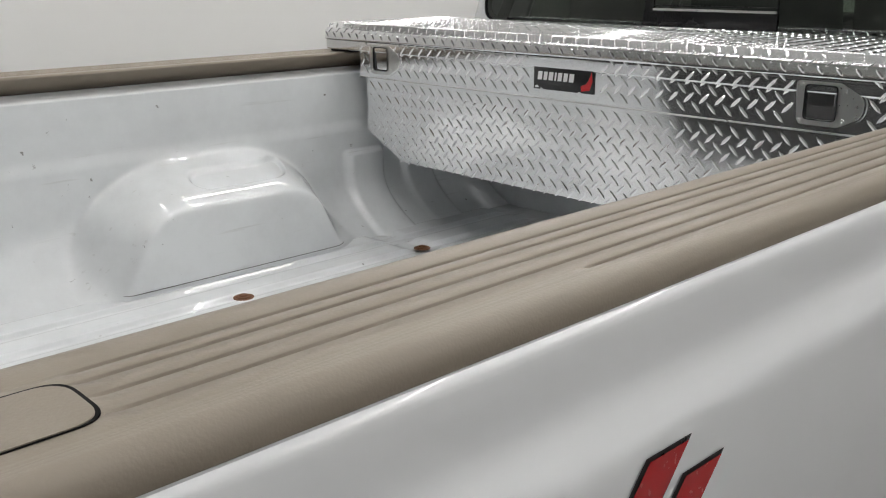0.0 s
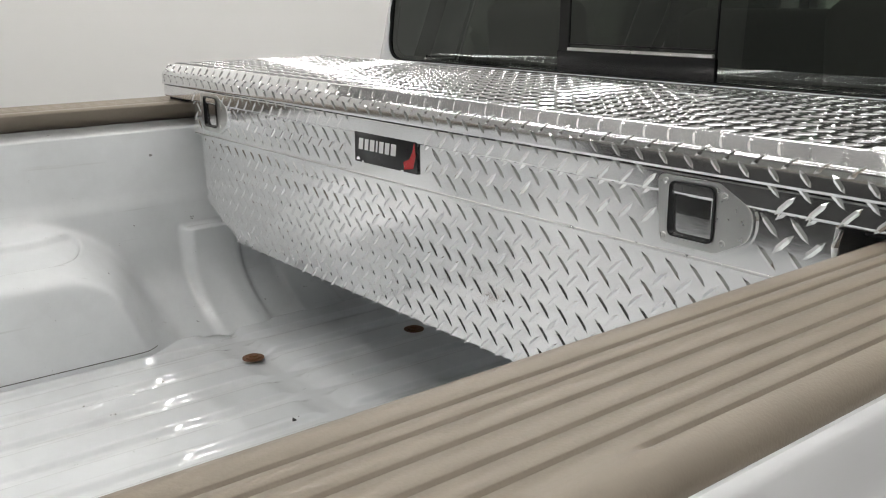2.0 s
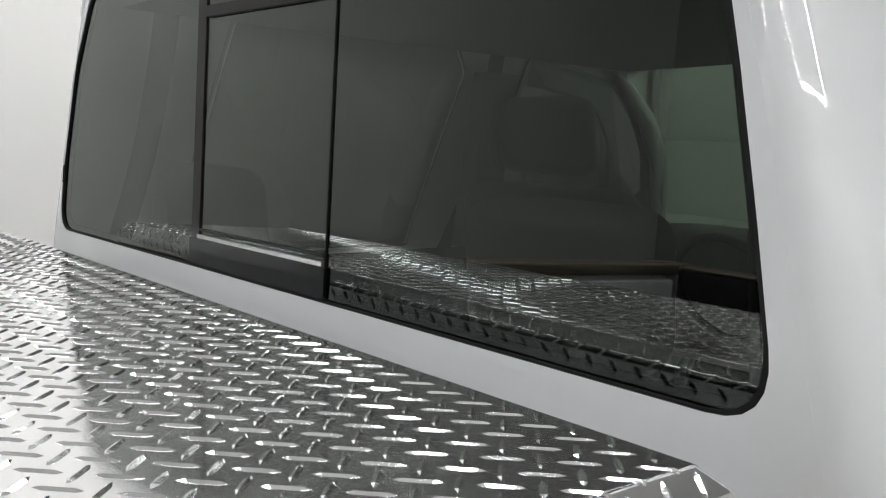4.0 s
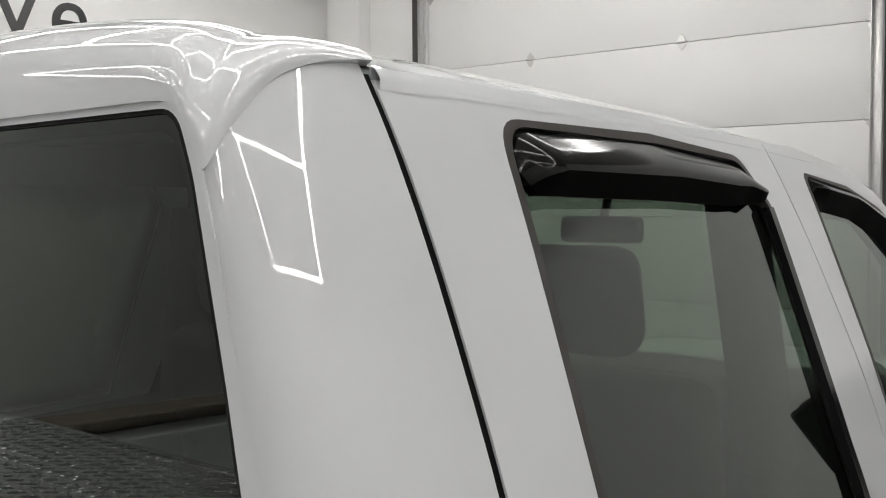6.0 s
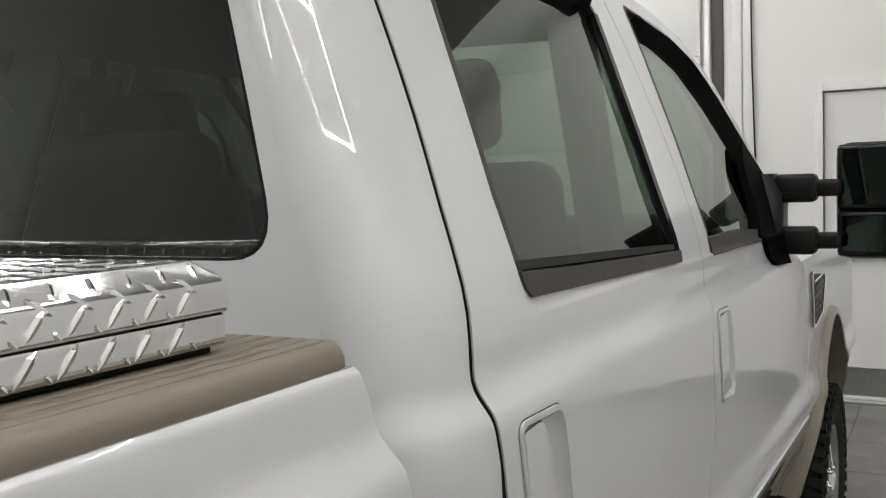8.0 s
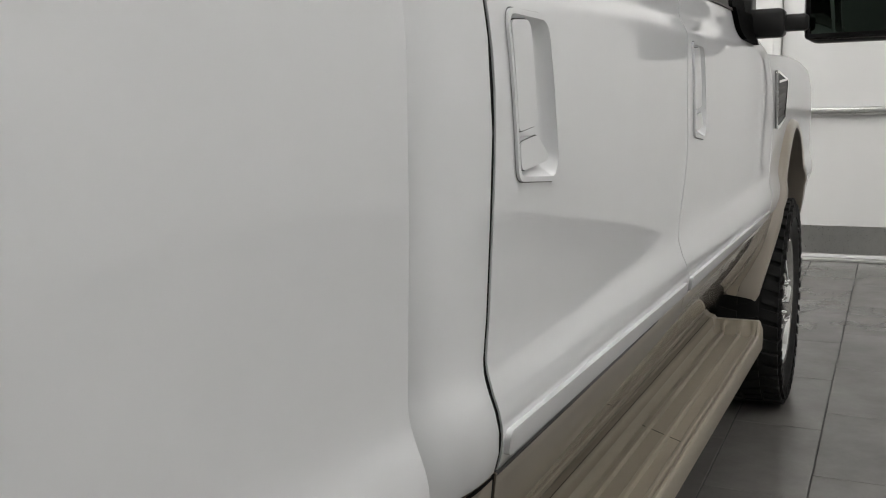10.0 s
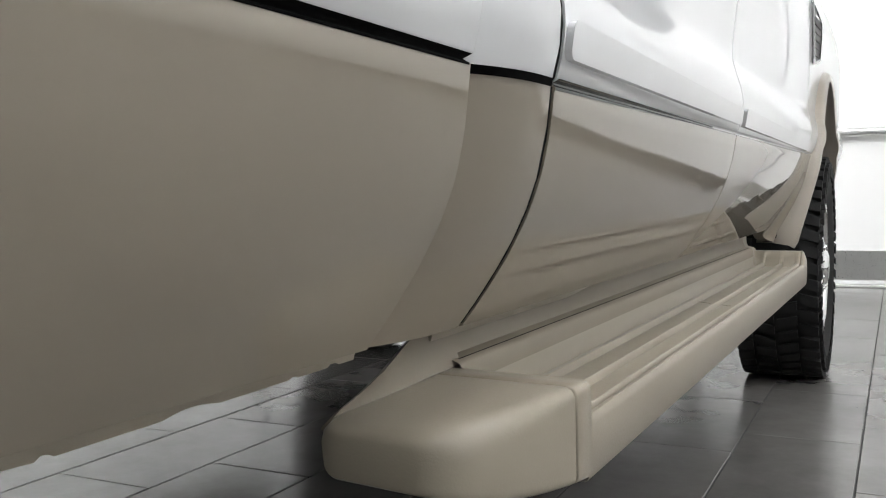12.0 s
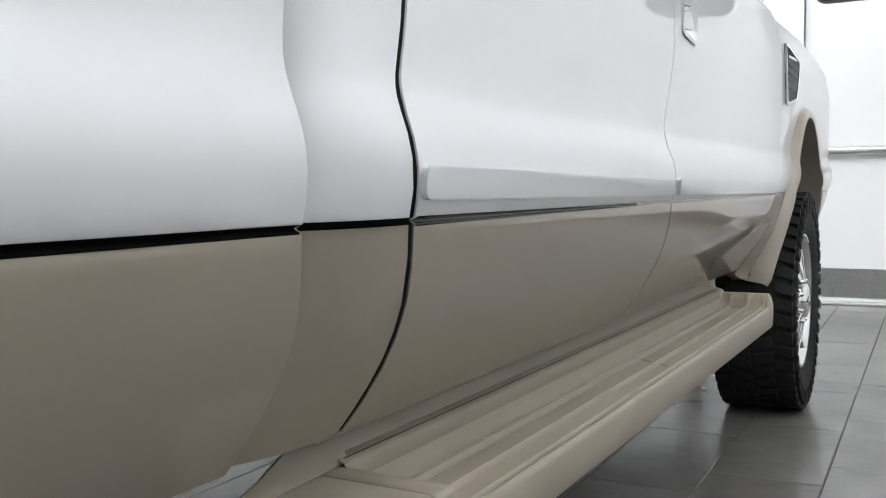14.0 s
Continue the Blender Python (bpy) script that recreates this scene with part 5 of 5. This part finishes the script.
for i in range(52):
    a = (i + 0.3) * LUG_PITCH
    if BX0 + a > BX1 - 0.035:
        break
    for yy, sgn in ((BY0, -1), (BY1, 1)):
        nrm = Vector((0, 0.66 * sgn, 0.75))
        tan = Vector((0, -0.75 * sgn, 0.66))
        lug(bm, Vector((BX0 + a, yy - sgn * 0.011, 1.5482)), X, tan, nrm, radians(-58), 0.0125, 0.0034)
        lug(bm, Vector((BX0 + a + 0.018, yy - sgn * 0.0010, 1.5372)), X, Vector((0, -0.38 * sgn, 0.92)), Vector((0, 0.92 * sgn, 0.38)), radians(42), 0.0110, 0.0032)
        lug(bm, Vector((BX0 + a + 0.002, yy + sgn * 0.0010, 1.5235)), X, Z, Vector((0, sgn, 0)), radians(-48), 0.0115, 0.0034)
for i in range(13):
    a = (i + 0.4) * LUG_PITCH
    for xx, sgn in ((BX0, -1), (BX1, 1)):
        nrm, tan = Vector((0.66 * sgn, 0, 0.75)), Vector((-0.75 * sgn, 0, 0.66))
        lug(bm, Vector((xx - sgn * 0.011, BY0 + a + 0.006, 1.5482)), Y, tan, nrm, radians(72 * sgn), 0.0115, 0.0034)
        if i < 12:
            lug(bm, Vector((xx - sgn * 0.0010, BY0 + a + 0.024, 1.5380)), Y, Vector((-0.38 * sgn, 0, 0.92)), Vector((0.92 * sgn, 0, 0.38)), radians(-40), 0.0125, 0.0032)
            lug(bm, Vector((xx + sgn * 0.0010, BY0 + a + 0.018, 1.5245)), Y, Z, Vector((sgn, 0, 0)), radians(50), 0.0155, 0.0036)
            lug(bm, Vector((xx + sgn * 0.0010, BY0 + a + 0.001, 1.5150)), Y, Z, Vector((sgn, 0, 0)), radians(-45), 0.0060, 0.0030)
tagged(part("lid_lugs", bm, ALU, lid, smooth=False), kind="stuff")

# rim flange of the box under the lid, standing on the rails
bm = bmesh.new()
fl = 0.0022
box(BX0 + fl, BX1 - fl, BY0 + fl, BY1 - fl, 1.4815, 1.5100, 0.004, 3, bm)
flange = part("box_flange", bm, ALU, toolbox, smooth=False)
# a thin black strip closes the gap between flange and rail cap
for x0, x1 in ((0.800, BX1 - 0.012), (BX0 + 0.012, -0.800)):
    part("rail_gap_strip", box(x0, x1, BY0 + 0.012, BY1 - 0.012, 1.4752, 1.4822, 0.0015, 1), RUBBER, toolbox, "black strip between box and rail")
bm = bmesh.new()
for i in range(12):
    a = (i + 0.15) * LUG_PITCH
    for xx, sgn in ((BX0 + fl, -1), (BX1 - fl, 1)):
        lug(bm, Vector((xx + sgn * 0.0004, BY0 + a + 0.02, 1.496)), Y, Z, Vector((sgn, 0, 0)), radians(50), 0.0160, 0.0038)
        lug(bm, Vector((xx + sgn * 0.0004, BY0 + a + 0.038, 1.4860)), Y, Z, Vector((sgn, 0, 0)), radians(-45), 0.0055, 0.0026)
lugs_on(bm, Vector((BX0 + 0.16, BY0 + fl - 0.0002, 1.4835)), X, Z, -Y, BX1 - BX0 - 0.19, 0.040, keep=lambda a, b: front_free(BX0 + 0.16 + a, 1.48), height=0.0009)
tagged(part("flange_lugs", bm, ALU, flange, smooth=False), kind="stuff")

# body: upper band, ledge, lower tub with tapered ends
UX0, UX1, TX0, TX1, FY, SEAM_Z, LOW_Z = -0.750, 0.776, -0.729, 0.750, -0.538, 1.412, 1.186
bm = box(UX0, UX1, FY, BY1 - 0.012, SEAM_Z, 1.485, 0.002, 1)
upper = part("box_upper", bm, ALU, toolbox, "diamond-plate upper box body", smooth=False)
tub = [(TX0, SEAM_Z + 0.001), (TX0, 1.258), (TX0 + 0.150, LOW_Z), (TX1 - 0.150, LOW_Z), (TX1, 1.258), (TX1, SEAM_Z + 0.001)]
bm = capped([[(x, FY + 0.006, z) for x, z in tub], [(x, BY1 - 0.02, z) for x, z in tub]])
bmesh.ops.bevel(bm, geom=[e for e in bm.edges if abs(e.verts[0].co.y - e.verts[1].co.y) < 1e-4 and e.verts[0].co.y < -0.4], offset=0.003, segments=2, affect="EDGES")
sharpen(bm, 25)
lower = part("box_tub", bm, ALU, toolbox, "diamond-plate lower box tub with angled ends", smooth=False)


bm = bmesh.new()
lugs_on(bm, Vector((UX0 + 0.004, FY - 0.0004, SEAM_Z - 0.006)), X, Z, -Y, UX1 - UX0 - 0.012, 0.098, keep=lambda a, b: front_free(UX0 + a, SEAM_Z + b - 0.006) and b > 0.018, height=0.0009)
tagged(part("upper_lugs", bm, ALU, upper, smooth=False), kind="stuff")
bm = bmesh.new()


def in_tub(a, b):
    x, z = TX0 + a, LOW_Z + b
    cut = max(0.0, (1.258 - z)) * 2.08
    return TX0 + 0.012 + cut < x < TX1 - 0.012 - cut and z < SEAM_Z - 0.010


lugs_on(bm, Vector((TX0, FY + 0.0056, LOW_Z)), X, Z, -Y, TX1 - TX0, 0.225, keep=in_tub, height=0.0007)
tagged(part("tub_lugs", bm, ALU, lower, smooth=False), kind="stuff")
# folded ledge along the seam
part("box_ledge", box(UX0, UX1, FY - 0.0014, FY + 0.008, SEAM_Z - 0.0016, SEAM_Z + 0.0016, 0.0005, 1), STEEL, toolbox, smooth=False)
part("box_weld", tube([(0.777, FY + 0.002, 1.43), (0.776, FY - 0.001, 1.46), (0.778, FY + 0.001, 1.478)], 0.004, 6), ALU, toolbox)


def paddle_latch(x0):
    """Stainless D-shaped plate, dished pocket, folding paddle and four rivets."""
    f = FY
    plate = rounded([(x0, 1.504, 0.010), (x0 + 0.083, 1.504, 0.012), (x0 + 0.128, 1.480, 0.035), (x0 + 0.126, 1.446, 0.035), (x0 + 0.083, 1.424, 0.012), (x0 + 0.006, 1.424, 0.014)], 0.012)
    pocket = rounded([(x0 + 0.020, 1.496), (x0 + 0.078, 1.496), (x0 + 0.078, 1.436), (x0 + 0.020, 1.436)], 0.008, 4)
    bm = fill_loops([plate, pocket], lambda x, z: (x, f - 0.0045, z))
    rim(bm, lambda c: Vector((c.x, c.y + 0.006, c.z)))
    latch = part("latch", bm, STEEL, toolbox, "stainless paddle latch with D-shaped plate", smooth=False)
    bm = fill_loops([grow_loop(plate, 0.004), grow_loop(plate, -0.0005)], lambda x, z: (x, f - 0.003, z))
    rim(bm, lambda c: Vector((c.x, c.y + 0.004, c.z)))
    part("latch_gasket", bm, ALU, latch, smooth=False)
    rows = [[(x, f - 0.0045 + d, z) for x, z in loop] for loop, d in ((grow_loop(pocket, 0.003), -0.002), (pocket, -0.002), (grow_loop(pocket, -0.002), 0.010), (grow_loop(pocket, -0.006), 0.016))]
    bm = grid(rows, True)
    bm.verts.ensure_lookup_table()
    bm.faces.new(bm.verts[-len(pocket):])
    # the pocket's black stands in for the shade inside its metal hollow
    part("latch_pocket", bm, GLOSSBLACK, latch)
    pad = rounded([(x0 + 0.0255, 1.4925), (x0 + 0.0725, 1.4925), (x0 + 0.0725, 1.4600), (x0 + 0.0255, 1.4600)], 0.003, 3)
    bm = fill_loops([pad], lambda x, z: (x, f - 0.001, z))
    rim(bm, lambda c: Vector((c.x, c.y + 0.008, c.z)))
    part("latch_paddle", bm, CHROME, latch, "chrome paddle", smooth=False)
    tongue = [(x0 + 0.049 + 0.013 * math.cos(a), 1.4595 - 0.010 * math.sin(a)) for a in [math.pi * k / 10 for k in range(11)]]
    bm = fill_loops([tongue], lambda x, z: (x, f + 0.001, z))
    part("latch_tongue", bm, WHITEVINYL, latch, smooth=False)
    for rx, rz in ((x0 + 0.012, 1.497), (x0 + 0.092, 1.491), (x0 + 0.092, 1.437), (x0 + 0.012, 1.432)):
        rows = [[(rx + r * math.cos(t), f - 0.0045 - h, rz + r * math.sin(t)) for r, h in ((0.0042, 0.0), (0.004, 0.0012), (0.0024, 0.0018), (0.002, 0.001), (0.0002, 0.001))] for t in [2 * math.pi * k / 12 for k in range(13)]]
        part("latch_rivet", grid(rows), STEEL, latch)


paddle_latch(0.556)
paddle_latch(-0.700)

# name plate with worn print, drawn as plain shapes
bm = box(-0.088, 0.088, FY - 0.0036, FY - 0.0004, 1.434, 1.496, 0.0008, 1)
plate = part("name_plate", bm, DECALBLACK, toolbox, "black name plate with white bars and red swoosh, worn")
x = -0.076
for w in (0.013, 0.011, 0.013, 0.005, 0.012, 0.012, 0.014):
    bm = fill_loops([[(x, 1.456), (x + w, 1.456), (x + w + 0.003, 1.475), (x + 0.003, 1.475)]], lambda a, b: (a, FY - 0.0040, b))
    part("plate_bar", bm, WHITEVINYL, plate, smooth=False)
    x += w + 0.0045
swoosh = [(0.066, 1.438), (0.090, 1.442), (0.097, 1.462), (0.094, 1.484), (0.088, 1.468), (0.080, 1.456), (0.064, 1.450)]
part("plate_swoosh", fill_loops([swoosh], lambda a, b: (a - 0.012, FY - 0.0040, b)), RED, plate, smooth=False)
for bx, bz, w, h in ((-0.071, 1.437, 0.012, 0.006), (-0.055, 1.434, 0.008, 0.004), (0.056, 1.434, 0.010, 0.003)):
    part("plate_chip", fill_loops([[(bx, bz), (bx + w, bz + 0.001), (bx + w * 0.7, bz + h), (bx + w * 0.1, bz + h * 0.8)]], lambda a, b: (a - 0.012, FY - 0.0041, b)), ALU, plate, smooth=False)

# ---------------------------------------------------------------- the building
DOOR_X0, DOOR_X1, DOOR_TOP = -3.95, -0.16, 4.25
EXIT_X0, EXIT_X1, EXIT_TOP = 0.66, 1.62, 2.19


def wall_piece(x0, x1, y0, y1, z0, z1, name, label):
    return tagged(part(name, box(x0, x1, y0, y1, z0, z1), WALL, None, smooth=False), label, "wall", kind="structure")


front = thing("wall_front", "white painted front wall around the garage door", "wall", kind="structure")
for x0, x1, z0, z1 in ((ROOM_X0 - 0.2, DOOR_X0, 0, ROOM_H), (DOOR_X0, DOOR_X1, DOOR_TOP, ROOM_H), (DOOR_X1, EXIT_X0, 0, ROOM_H), (EXIT_X0, EXIT_X1, EXIT_TOP, ROOM_H), (EXIT_X1, ROOM_X1 + 0.2, 0, ROOM_H)):
    part("wall_section", box(x0, x1, ROOM_Y1, ROOM_Y1 + 0.2, z0, z1), WALL, front, smooth=False)
wall_piece(ROOM_X0 - 0.2, ROOM_X0, ROOM_Y0, ROOM_Y1, 0, ROOM_H, "wall_left", "plain white painted wall")
wall_piece(ROOM_X1, ROOM_X1 + 0.2, ROOM_Y0, ROOM_Y1, 0, ROOM_H, "wall_right", "plain white painted wall")
wall_piece(ROOM_X0 - 0.2, ROOM_X1 + 0.2, ROOM_Y0 - 0.2, ROOM_Y0, 0, ROOM_H, "wall_back", "plain dark charcoal wall")
bpy.data.objects["wall_back"].data.materials[0] = DARKWALL
tagged(part("ceiling", box(ROOM_X0 - 0.2, ROOM_X1 + 0.2, ROOM_Y0 - 0.2, ROOM_Y1 + 0.2, ROOM_H, ROOM_H + 0.15), CEIL, None, smooth=False), "dark painted ceiling", "ceiling", kind="structure")
for name, x0, x1, y0, y1 in (("baseboard_left", ROOM_X0, ROOM_X0 + 0.012, ROOM_Y0, ROOM_Y1), ("baseboard_right", ROOM_X1 - 0.012, ROOM_X1, ROOM_Y0, ROOM_Y1),
                             ("baseboard_back", ROOM_X0 + 0.012, ROOM_X1 - 0.012, ROOM_Y0, ROOM_Y0 + 0.012), ("baseboard_front", EXIT_X1 + 0.06, ROOM_X1 - 0.012, ROOM_Y1 - 0.012, ROOM_Y1)):
    tagged(part(name, box(x0, x1, y0, y1, 0, 0.15, 0.003, 1), SEAL, None), "dark grey rubber baseboard", "baseboard", kind="structure")
# corner column
tagged(part("wall_column", box(-5.02, -4.62, ROOM_Y1 - 0.16, ROOM_Y1, 0, ROOM_H, 0.01), WALL, None), "white boxed-in column", "column", kind="structure")

# sectional garage door
gdoor = thing("garage_door", "white sectional garage door with steel hinges, shut", "garage door", (0, 0, 0))
PANEL_H = 0.657
z = 2.52 - 4 * PANEL_H
while z < DOOR_TOP:
    z0, z1 = max(z, 0.0), min(z + PANEL_H, DOOR_TOP)
    if z1 - z0 > 0.05:
        panel = part("door_panel", box(DOOR_X0 + 0.01, DOOR_X1 - 0.01, ROOM_Y1 + 0.03, ROOM_Y1 + 0.075, z0 + 0.002, z1 - 0.002, 0.004, 2), DOORW, gdoor)
        for k in range(4):
            hx = DOOR_X1 - 0.03 - k * 1.335 if k else DOOR_X1 - 0.03
            if k == 3:
                hx = DOOR_X0 + 0.03
            rows = rounded([(-0.022, 0.0), (-0.03, 0.026), (0.0, 0.062), (0.03, 0.026), (0.022, 0.0), (0.03, -0.026), (0.0, -0.062), (-0.03, -0.026)], 0.006, 3)
            if z1 < DOOR_TOP - 0.1:
                bm = fill_loops([rows], lambda a, b: (hx + a, ROOM_Y1 + 0.024, z1 + b))
                rim(bm, lambda c: Vector((c.x, c.y + 0.006, c.z)))
                hinge = part("door_hinge", bm, GALV, gdoor, "galvanised strap hinge", smooth=False)
                part("hinge_knuckle", tube([(hx - 0.04, ROOM_Y1 + 0.020, z1), (hx + 0.04, ROOM_Y1 + 0.020, z1)], 0.008, 8), GALV, hinge)
    z += PANEL_H
for x0, x1, s in ((DOOR_X1 - 0.012, DOOR_X1 + 0.055, 1), (DOOR_X0 - 0.055, DOOR_X0 + 0.012, -1)):
    track = part("door_track", box(x0, x1, ROOM_Y1 - 0.055, ROOM_Y1 - 0.050, 0, 4.2, 0.001, 1), GALV, gdoor, "galvanised vertical track")
    part("track_flange", box(x0 if s > 0 else x1 - 0.006, x0 + 0.006 if s > 0 else x1, ROOM_Y1 - 0.10, ROOM_Y1 - 0.055, 0, 4.2), GALV, track)
    for k in range(7):
        part("track_bracket", box(x0 + 0.01, x1 - 0.01, ROOM_Y1 - 0.050, ROOM_Y1 - 0.001, 0.4 + 0.6 * k, 0.44 + 0.6 * k), GALV, track)
    part("weather_strip", box(x1 + 0.004 if s > 0 else x0 - 0.09, x1 + 0.09 if s > 0 else x0 - 0.004, ROOM_Y1 - 0.022, ROOM_Y1 - 0.002, 0, 4.2, 0.004), SEAL, gdoor, "dark rubber jamb seal")
for x0, x1 in ((0.045, 0.115), (0.125, 0.20)):
    tagged(part("trim", box(x0 - 0.0, x1, ROOM_Y1 - 0.03, ROOM_Y1 - 0.001, 0, 4.3, 0.006), DOORW, None), "white vertical jamb trim", "trim", kind="structure")
cord = [(0.185, ROOM_Y1 - 0.04, 2.97), (0.19, ROOM_Y1 - 0.042, 2.4), (0.205, ROOM_Y1 - 0.042, 1.8), (0.222, ROOM_Y1 - 0.04, 1.42), (0.225, ROOM_Y1 - 0.04, 1.2)]
tagged(part("pull_cord", tube(cord, 0.006, 6), BLACK, None), "thin dark cord hanging against the wall", "cord")
wb_ = part("wall_control", box(0.365, 0.425, ROOM_Y1 - 0.025, ROOM_Y1 - 0.001, 1.395, 1.475, 0.005), SEAL, None)
tagged(wb_, "small grey wall control box", "control box")
part("control_face", box(0.375, 0.415, ROOM_Y1 - 0.028, ROOM_Y1 - 0.024, 1.43, 1.465, 0.002), WHITEVINYL, wb_)

# exit door with push bar and kick plate
exit_door = thing("door_1", "white steel exit door with push bar and kick plate, shut", "door", kind="structure")
part("door_leaf", box(EXIT_X0 + 0.004, EXIT_X1 - 0.004, ROOM_Y1 + 0.02, ROOM_Y1 + 0.065, 0.02, EXIT_TOP - 0.004, 0.003), DOORW, exit_door, smooth=False)
for x0, x1, z0, z1 in ((EXIT_X0 - 0.055, EXIT_X0, 0, EXIT_TOP + 0.055), (EXIT_X1, EXIT_X1 + 0.055, 0, EXIT_TOP + 0.055), (EXIT_X0, EXIT_X1, EXIT_TOP, EXIT_TOP + 0.055)):
    part("door_frame", box(x0, x1, ROOM_Y1 - 0.03, ROOM_Y1 + 0.12, z0, z1, 0.005), DOORW, exit_door)
bar = part("push_bar", box(EXIT_X0 + 0.10, EXIT_X1 - 0.10, ROOM_Y1 - 0.055, ROOM_Y1 - 0.01, 1.035, 1.085, 0.012, 3), STEEL, exit_door, "brushed steel push bar")
part("push_bar_end", box(EXIT_X0 + 0.06, EXIT_X0 + 0.12, ROOM_Y1 - 0.06, ROOM_Y1 + 0.02, 1.02, 1.10, 0.01), STEEL, bar)
part("push_bar_end", box(EXIT_X1 - 0.12, EXIT_X1 - 0.06, ROOM_Y1 - 0.06, ROOM_Y1 + 0.02, 1.02, 1.10, 0.01), STEEL, bar)
part("kick_plate", box(EXIT_X0 + 0.03, EXIT_X1 - 0.03, ROOM_Y1 + 0.016, ROOM_Y1 + 0.0195, 0.05, 0.25), STEEL, exit_door, "steel kick plate")
part("threshold", box(EXIT_X0, EXIT_X1, ROOM_Y1 - 0.03, ROOM_Y1 + 0.10, 0.0, 0.018, 0.004), GALV, exit_door)

# wall lettering, cut off by the view
for ch, yy in (("v", 3.02), ("e", 3.42)):
    cu = bpy.data.curves.new("wall_letter", "FONT")
    cu.body, cu.size, cu.extrude = ch, 0.72, 0.004
    ob = new("wall_letter_source", cu)
    me = bpy.data.meshes.new_from_object(ob.evaluated_get(bpy.context.evaluated_depsgraph_get()))
    bpy.data.objects.remove(ob)
    me.name = "wall_letter"
    me.materials.clear()
    me.materials.append(DECALBLACK)
    letter = new("wall_letter", me)
    letter.matrix_basis = pose(ROOM_X0 + 0.006, yy, 3.17, 90, 0, 90)
    tagged(letter, "large black lettering '%s' on the white wall" % ch, "lettering", "wall lettering")

# ladder-shaped LED fixtures under the ceiling
LED_Z = 4.1


def led_ladder(x0, x1, y0, y1, rungs):
    """Two long tube lines joined by cross tubes."""
    light = thing("led_light", "ladder-shaped ceiling light of bright LED tubes", "ceiling light", ((x0 + x1) / 2, (y0 + y1) / 2, LED_Z), "led ladders")
    w, l = (x1 - x0) / 2, (y1 - y0) / 2
    lines = []
    for k in range(rungs - 1):
        xa, xb = -w + 2 * w * k / (rungs - 1), -w + 2 * w * (k + 1) / (rungs - 1)
        lines += [((xa + 0.02, -l), (xb - 0.02, -l)), ((xa + 0.02, l), (xb - 0.02, l))]
    for k in range(rungs):
        xx = -w + 2 * w * k / (rungs - 1)
        lines.append(((xx, -l + 0.02), (xx, l - 0.02)))
        for yy in (-l, l):
            part("hanger", tube([(xx, yy, 0.03), (xx, yy, ROOM_H - LED_Z)], 0.004, 5), STEEL, light)
    for a, b in lines:
        part("led_tube", tube([(*a, 0), (*b, 0)], 0.019, 8), LED, light)
        part("led_housing", tube([(*a, 0.030), (*b, 0.030)], 0.012, 6), STEEL, light)
    return light


# the last ladder is an unseen one, added for more light at the front
for x1, y0, rungs in ((3.10, -2.95, 6), (4.50, 0.35, 7), (0.1, 3.1, 4)):
    led_ladder(x1 - 1.35 * (rungs - 1), x1, y0, y0 + 1.65, rungs)

# ---------------------------------------------------------------- tiled floor
floor = tagged(part("floor", box(ROOM_X0 - 0.2, ROOM_X1 + 0.2, ROOM_Y0 - 0.2, ROOM_Y1 + 0.2, -0.2, -0.0035), GROUT, None, smooth=False), "dark grey slate-look tiled floor, slightly wet and stained", "floor", kind="structure")
TW, TL, TG = 0.308, 0.636, 0.0035


def tile_mesh():
    bm = bmesh.new()
    a, b, c = TW / 2 - TG / 2, TL / 2 - TG / 2, 0.0018
    lo = [bm.verts.new(p) for p in ((-a, -b, -0.006), (a, -b, -0.006), (a, b, -0.006), (-a, b, -0.006))]
    mid = [bm.verts.new(p) for p in ((-a, -b, -0.0016), (a, -b, -0.0016), (a, b, -0.0016), (-a, b, -0.0016))]
    hi = [bm.verts.new(p) for p in ((-a + c, -b + c, 0), (a - c, -b + c, 0), (a - c, b - c, 0), (-a + c, b - c, 0))]
    for r, q in ((lo, mid), (mid, hi)):
        for i in range(4):
            bm.faces.new((r[i], r[(i + 1) % 4], q[(i + 1) % 4], q[i]))
    bm.faces.new(hi)
    me = bpy.data.meshes.new("tile")
    bm.to_mesh(me)
    bm.free()
    me.materials.append(TILE)
    return me


TILE_ME = tile_mesh()
TILE_V = [tuple(v.co) for v in TILE_ME.vertices]
TILE_F = [tuple(p.vertices) for p in TILE_ME.polygons]
far_v, far_f = [], []
col0 = -0.632
rnd = random.Random(3)
for i in range(int((ROOM_X0 - col0) / TW) - 1, int((ROOM_X1 - col0) / TW) + 2):
    cx = col0 + (i + 0.5) * TW
    off = (1.075, 1.305, 1.075 - 0.2)[i % 3]
    for k in range(int((ROOM_Y0 - off) / TL) - 1, int((ROOM_Y1 - off) / TL) + 2):
        cy = off + (k + 0.5) * TL
        if not (ROOM_X0 - 0.1 < cx < ROOM_X1 + 0.1 and ROOM_Y0 - 0.3 < cy < ROOM_Y1 + 0.3):
            continue
        if -1.6 < cx < 2.2 and 0.3 < cy < 5.2:
            ob = new("tile", TILE_ME)
            ob.parent = floor
            ob.matrix_basis = pose(cx, cy, rnd.uniform(-0.0004, 0.0004), rnd.uniform(-0.05, 0.05), rnd.uniform(-0.05, 0.05), 0)
        else:
            n = len(far_v)
            far_v += [(x + cx, y + cy, z) for x, y, z in TILE_V]
            far_f += [tuple(n + q for q in f) for f in TILE_F]
me = bpy.data.meshes.new("far_tiles")
me.from_pydata(far_v, [], far_f)
me.materials.append(TILE)
ob = new("far_tiles", me)
ob.parent = floor
tagged(ob, kind="stuff")
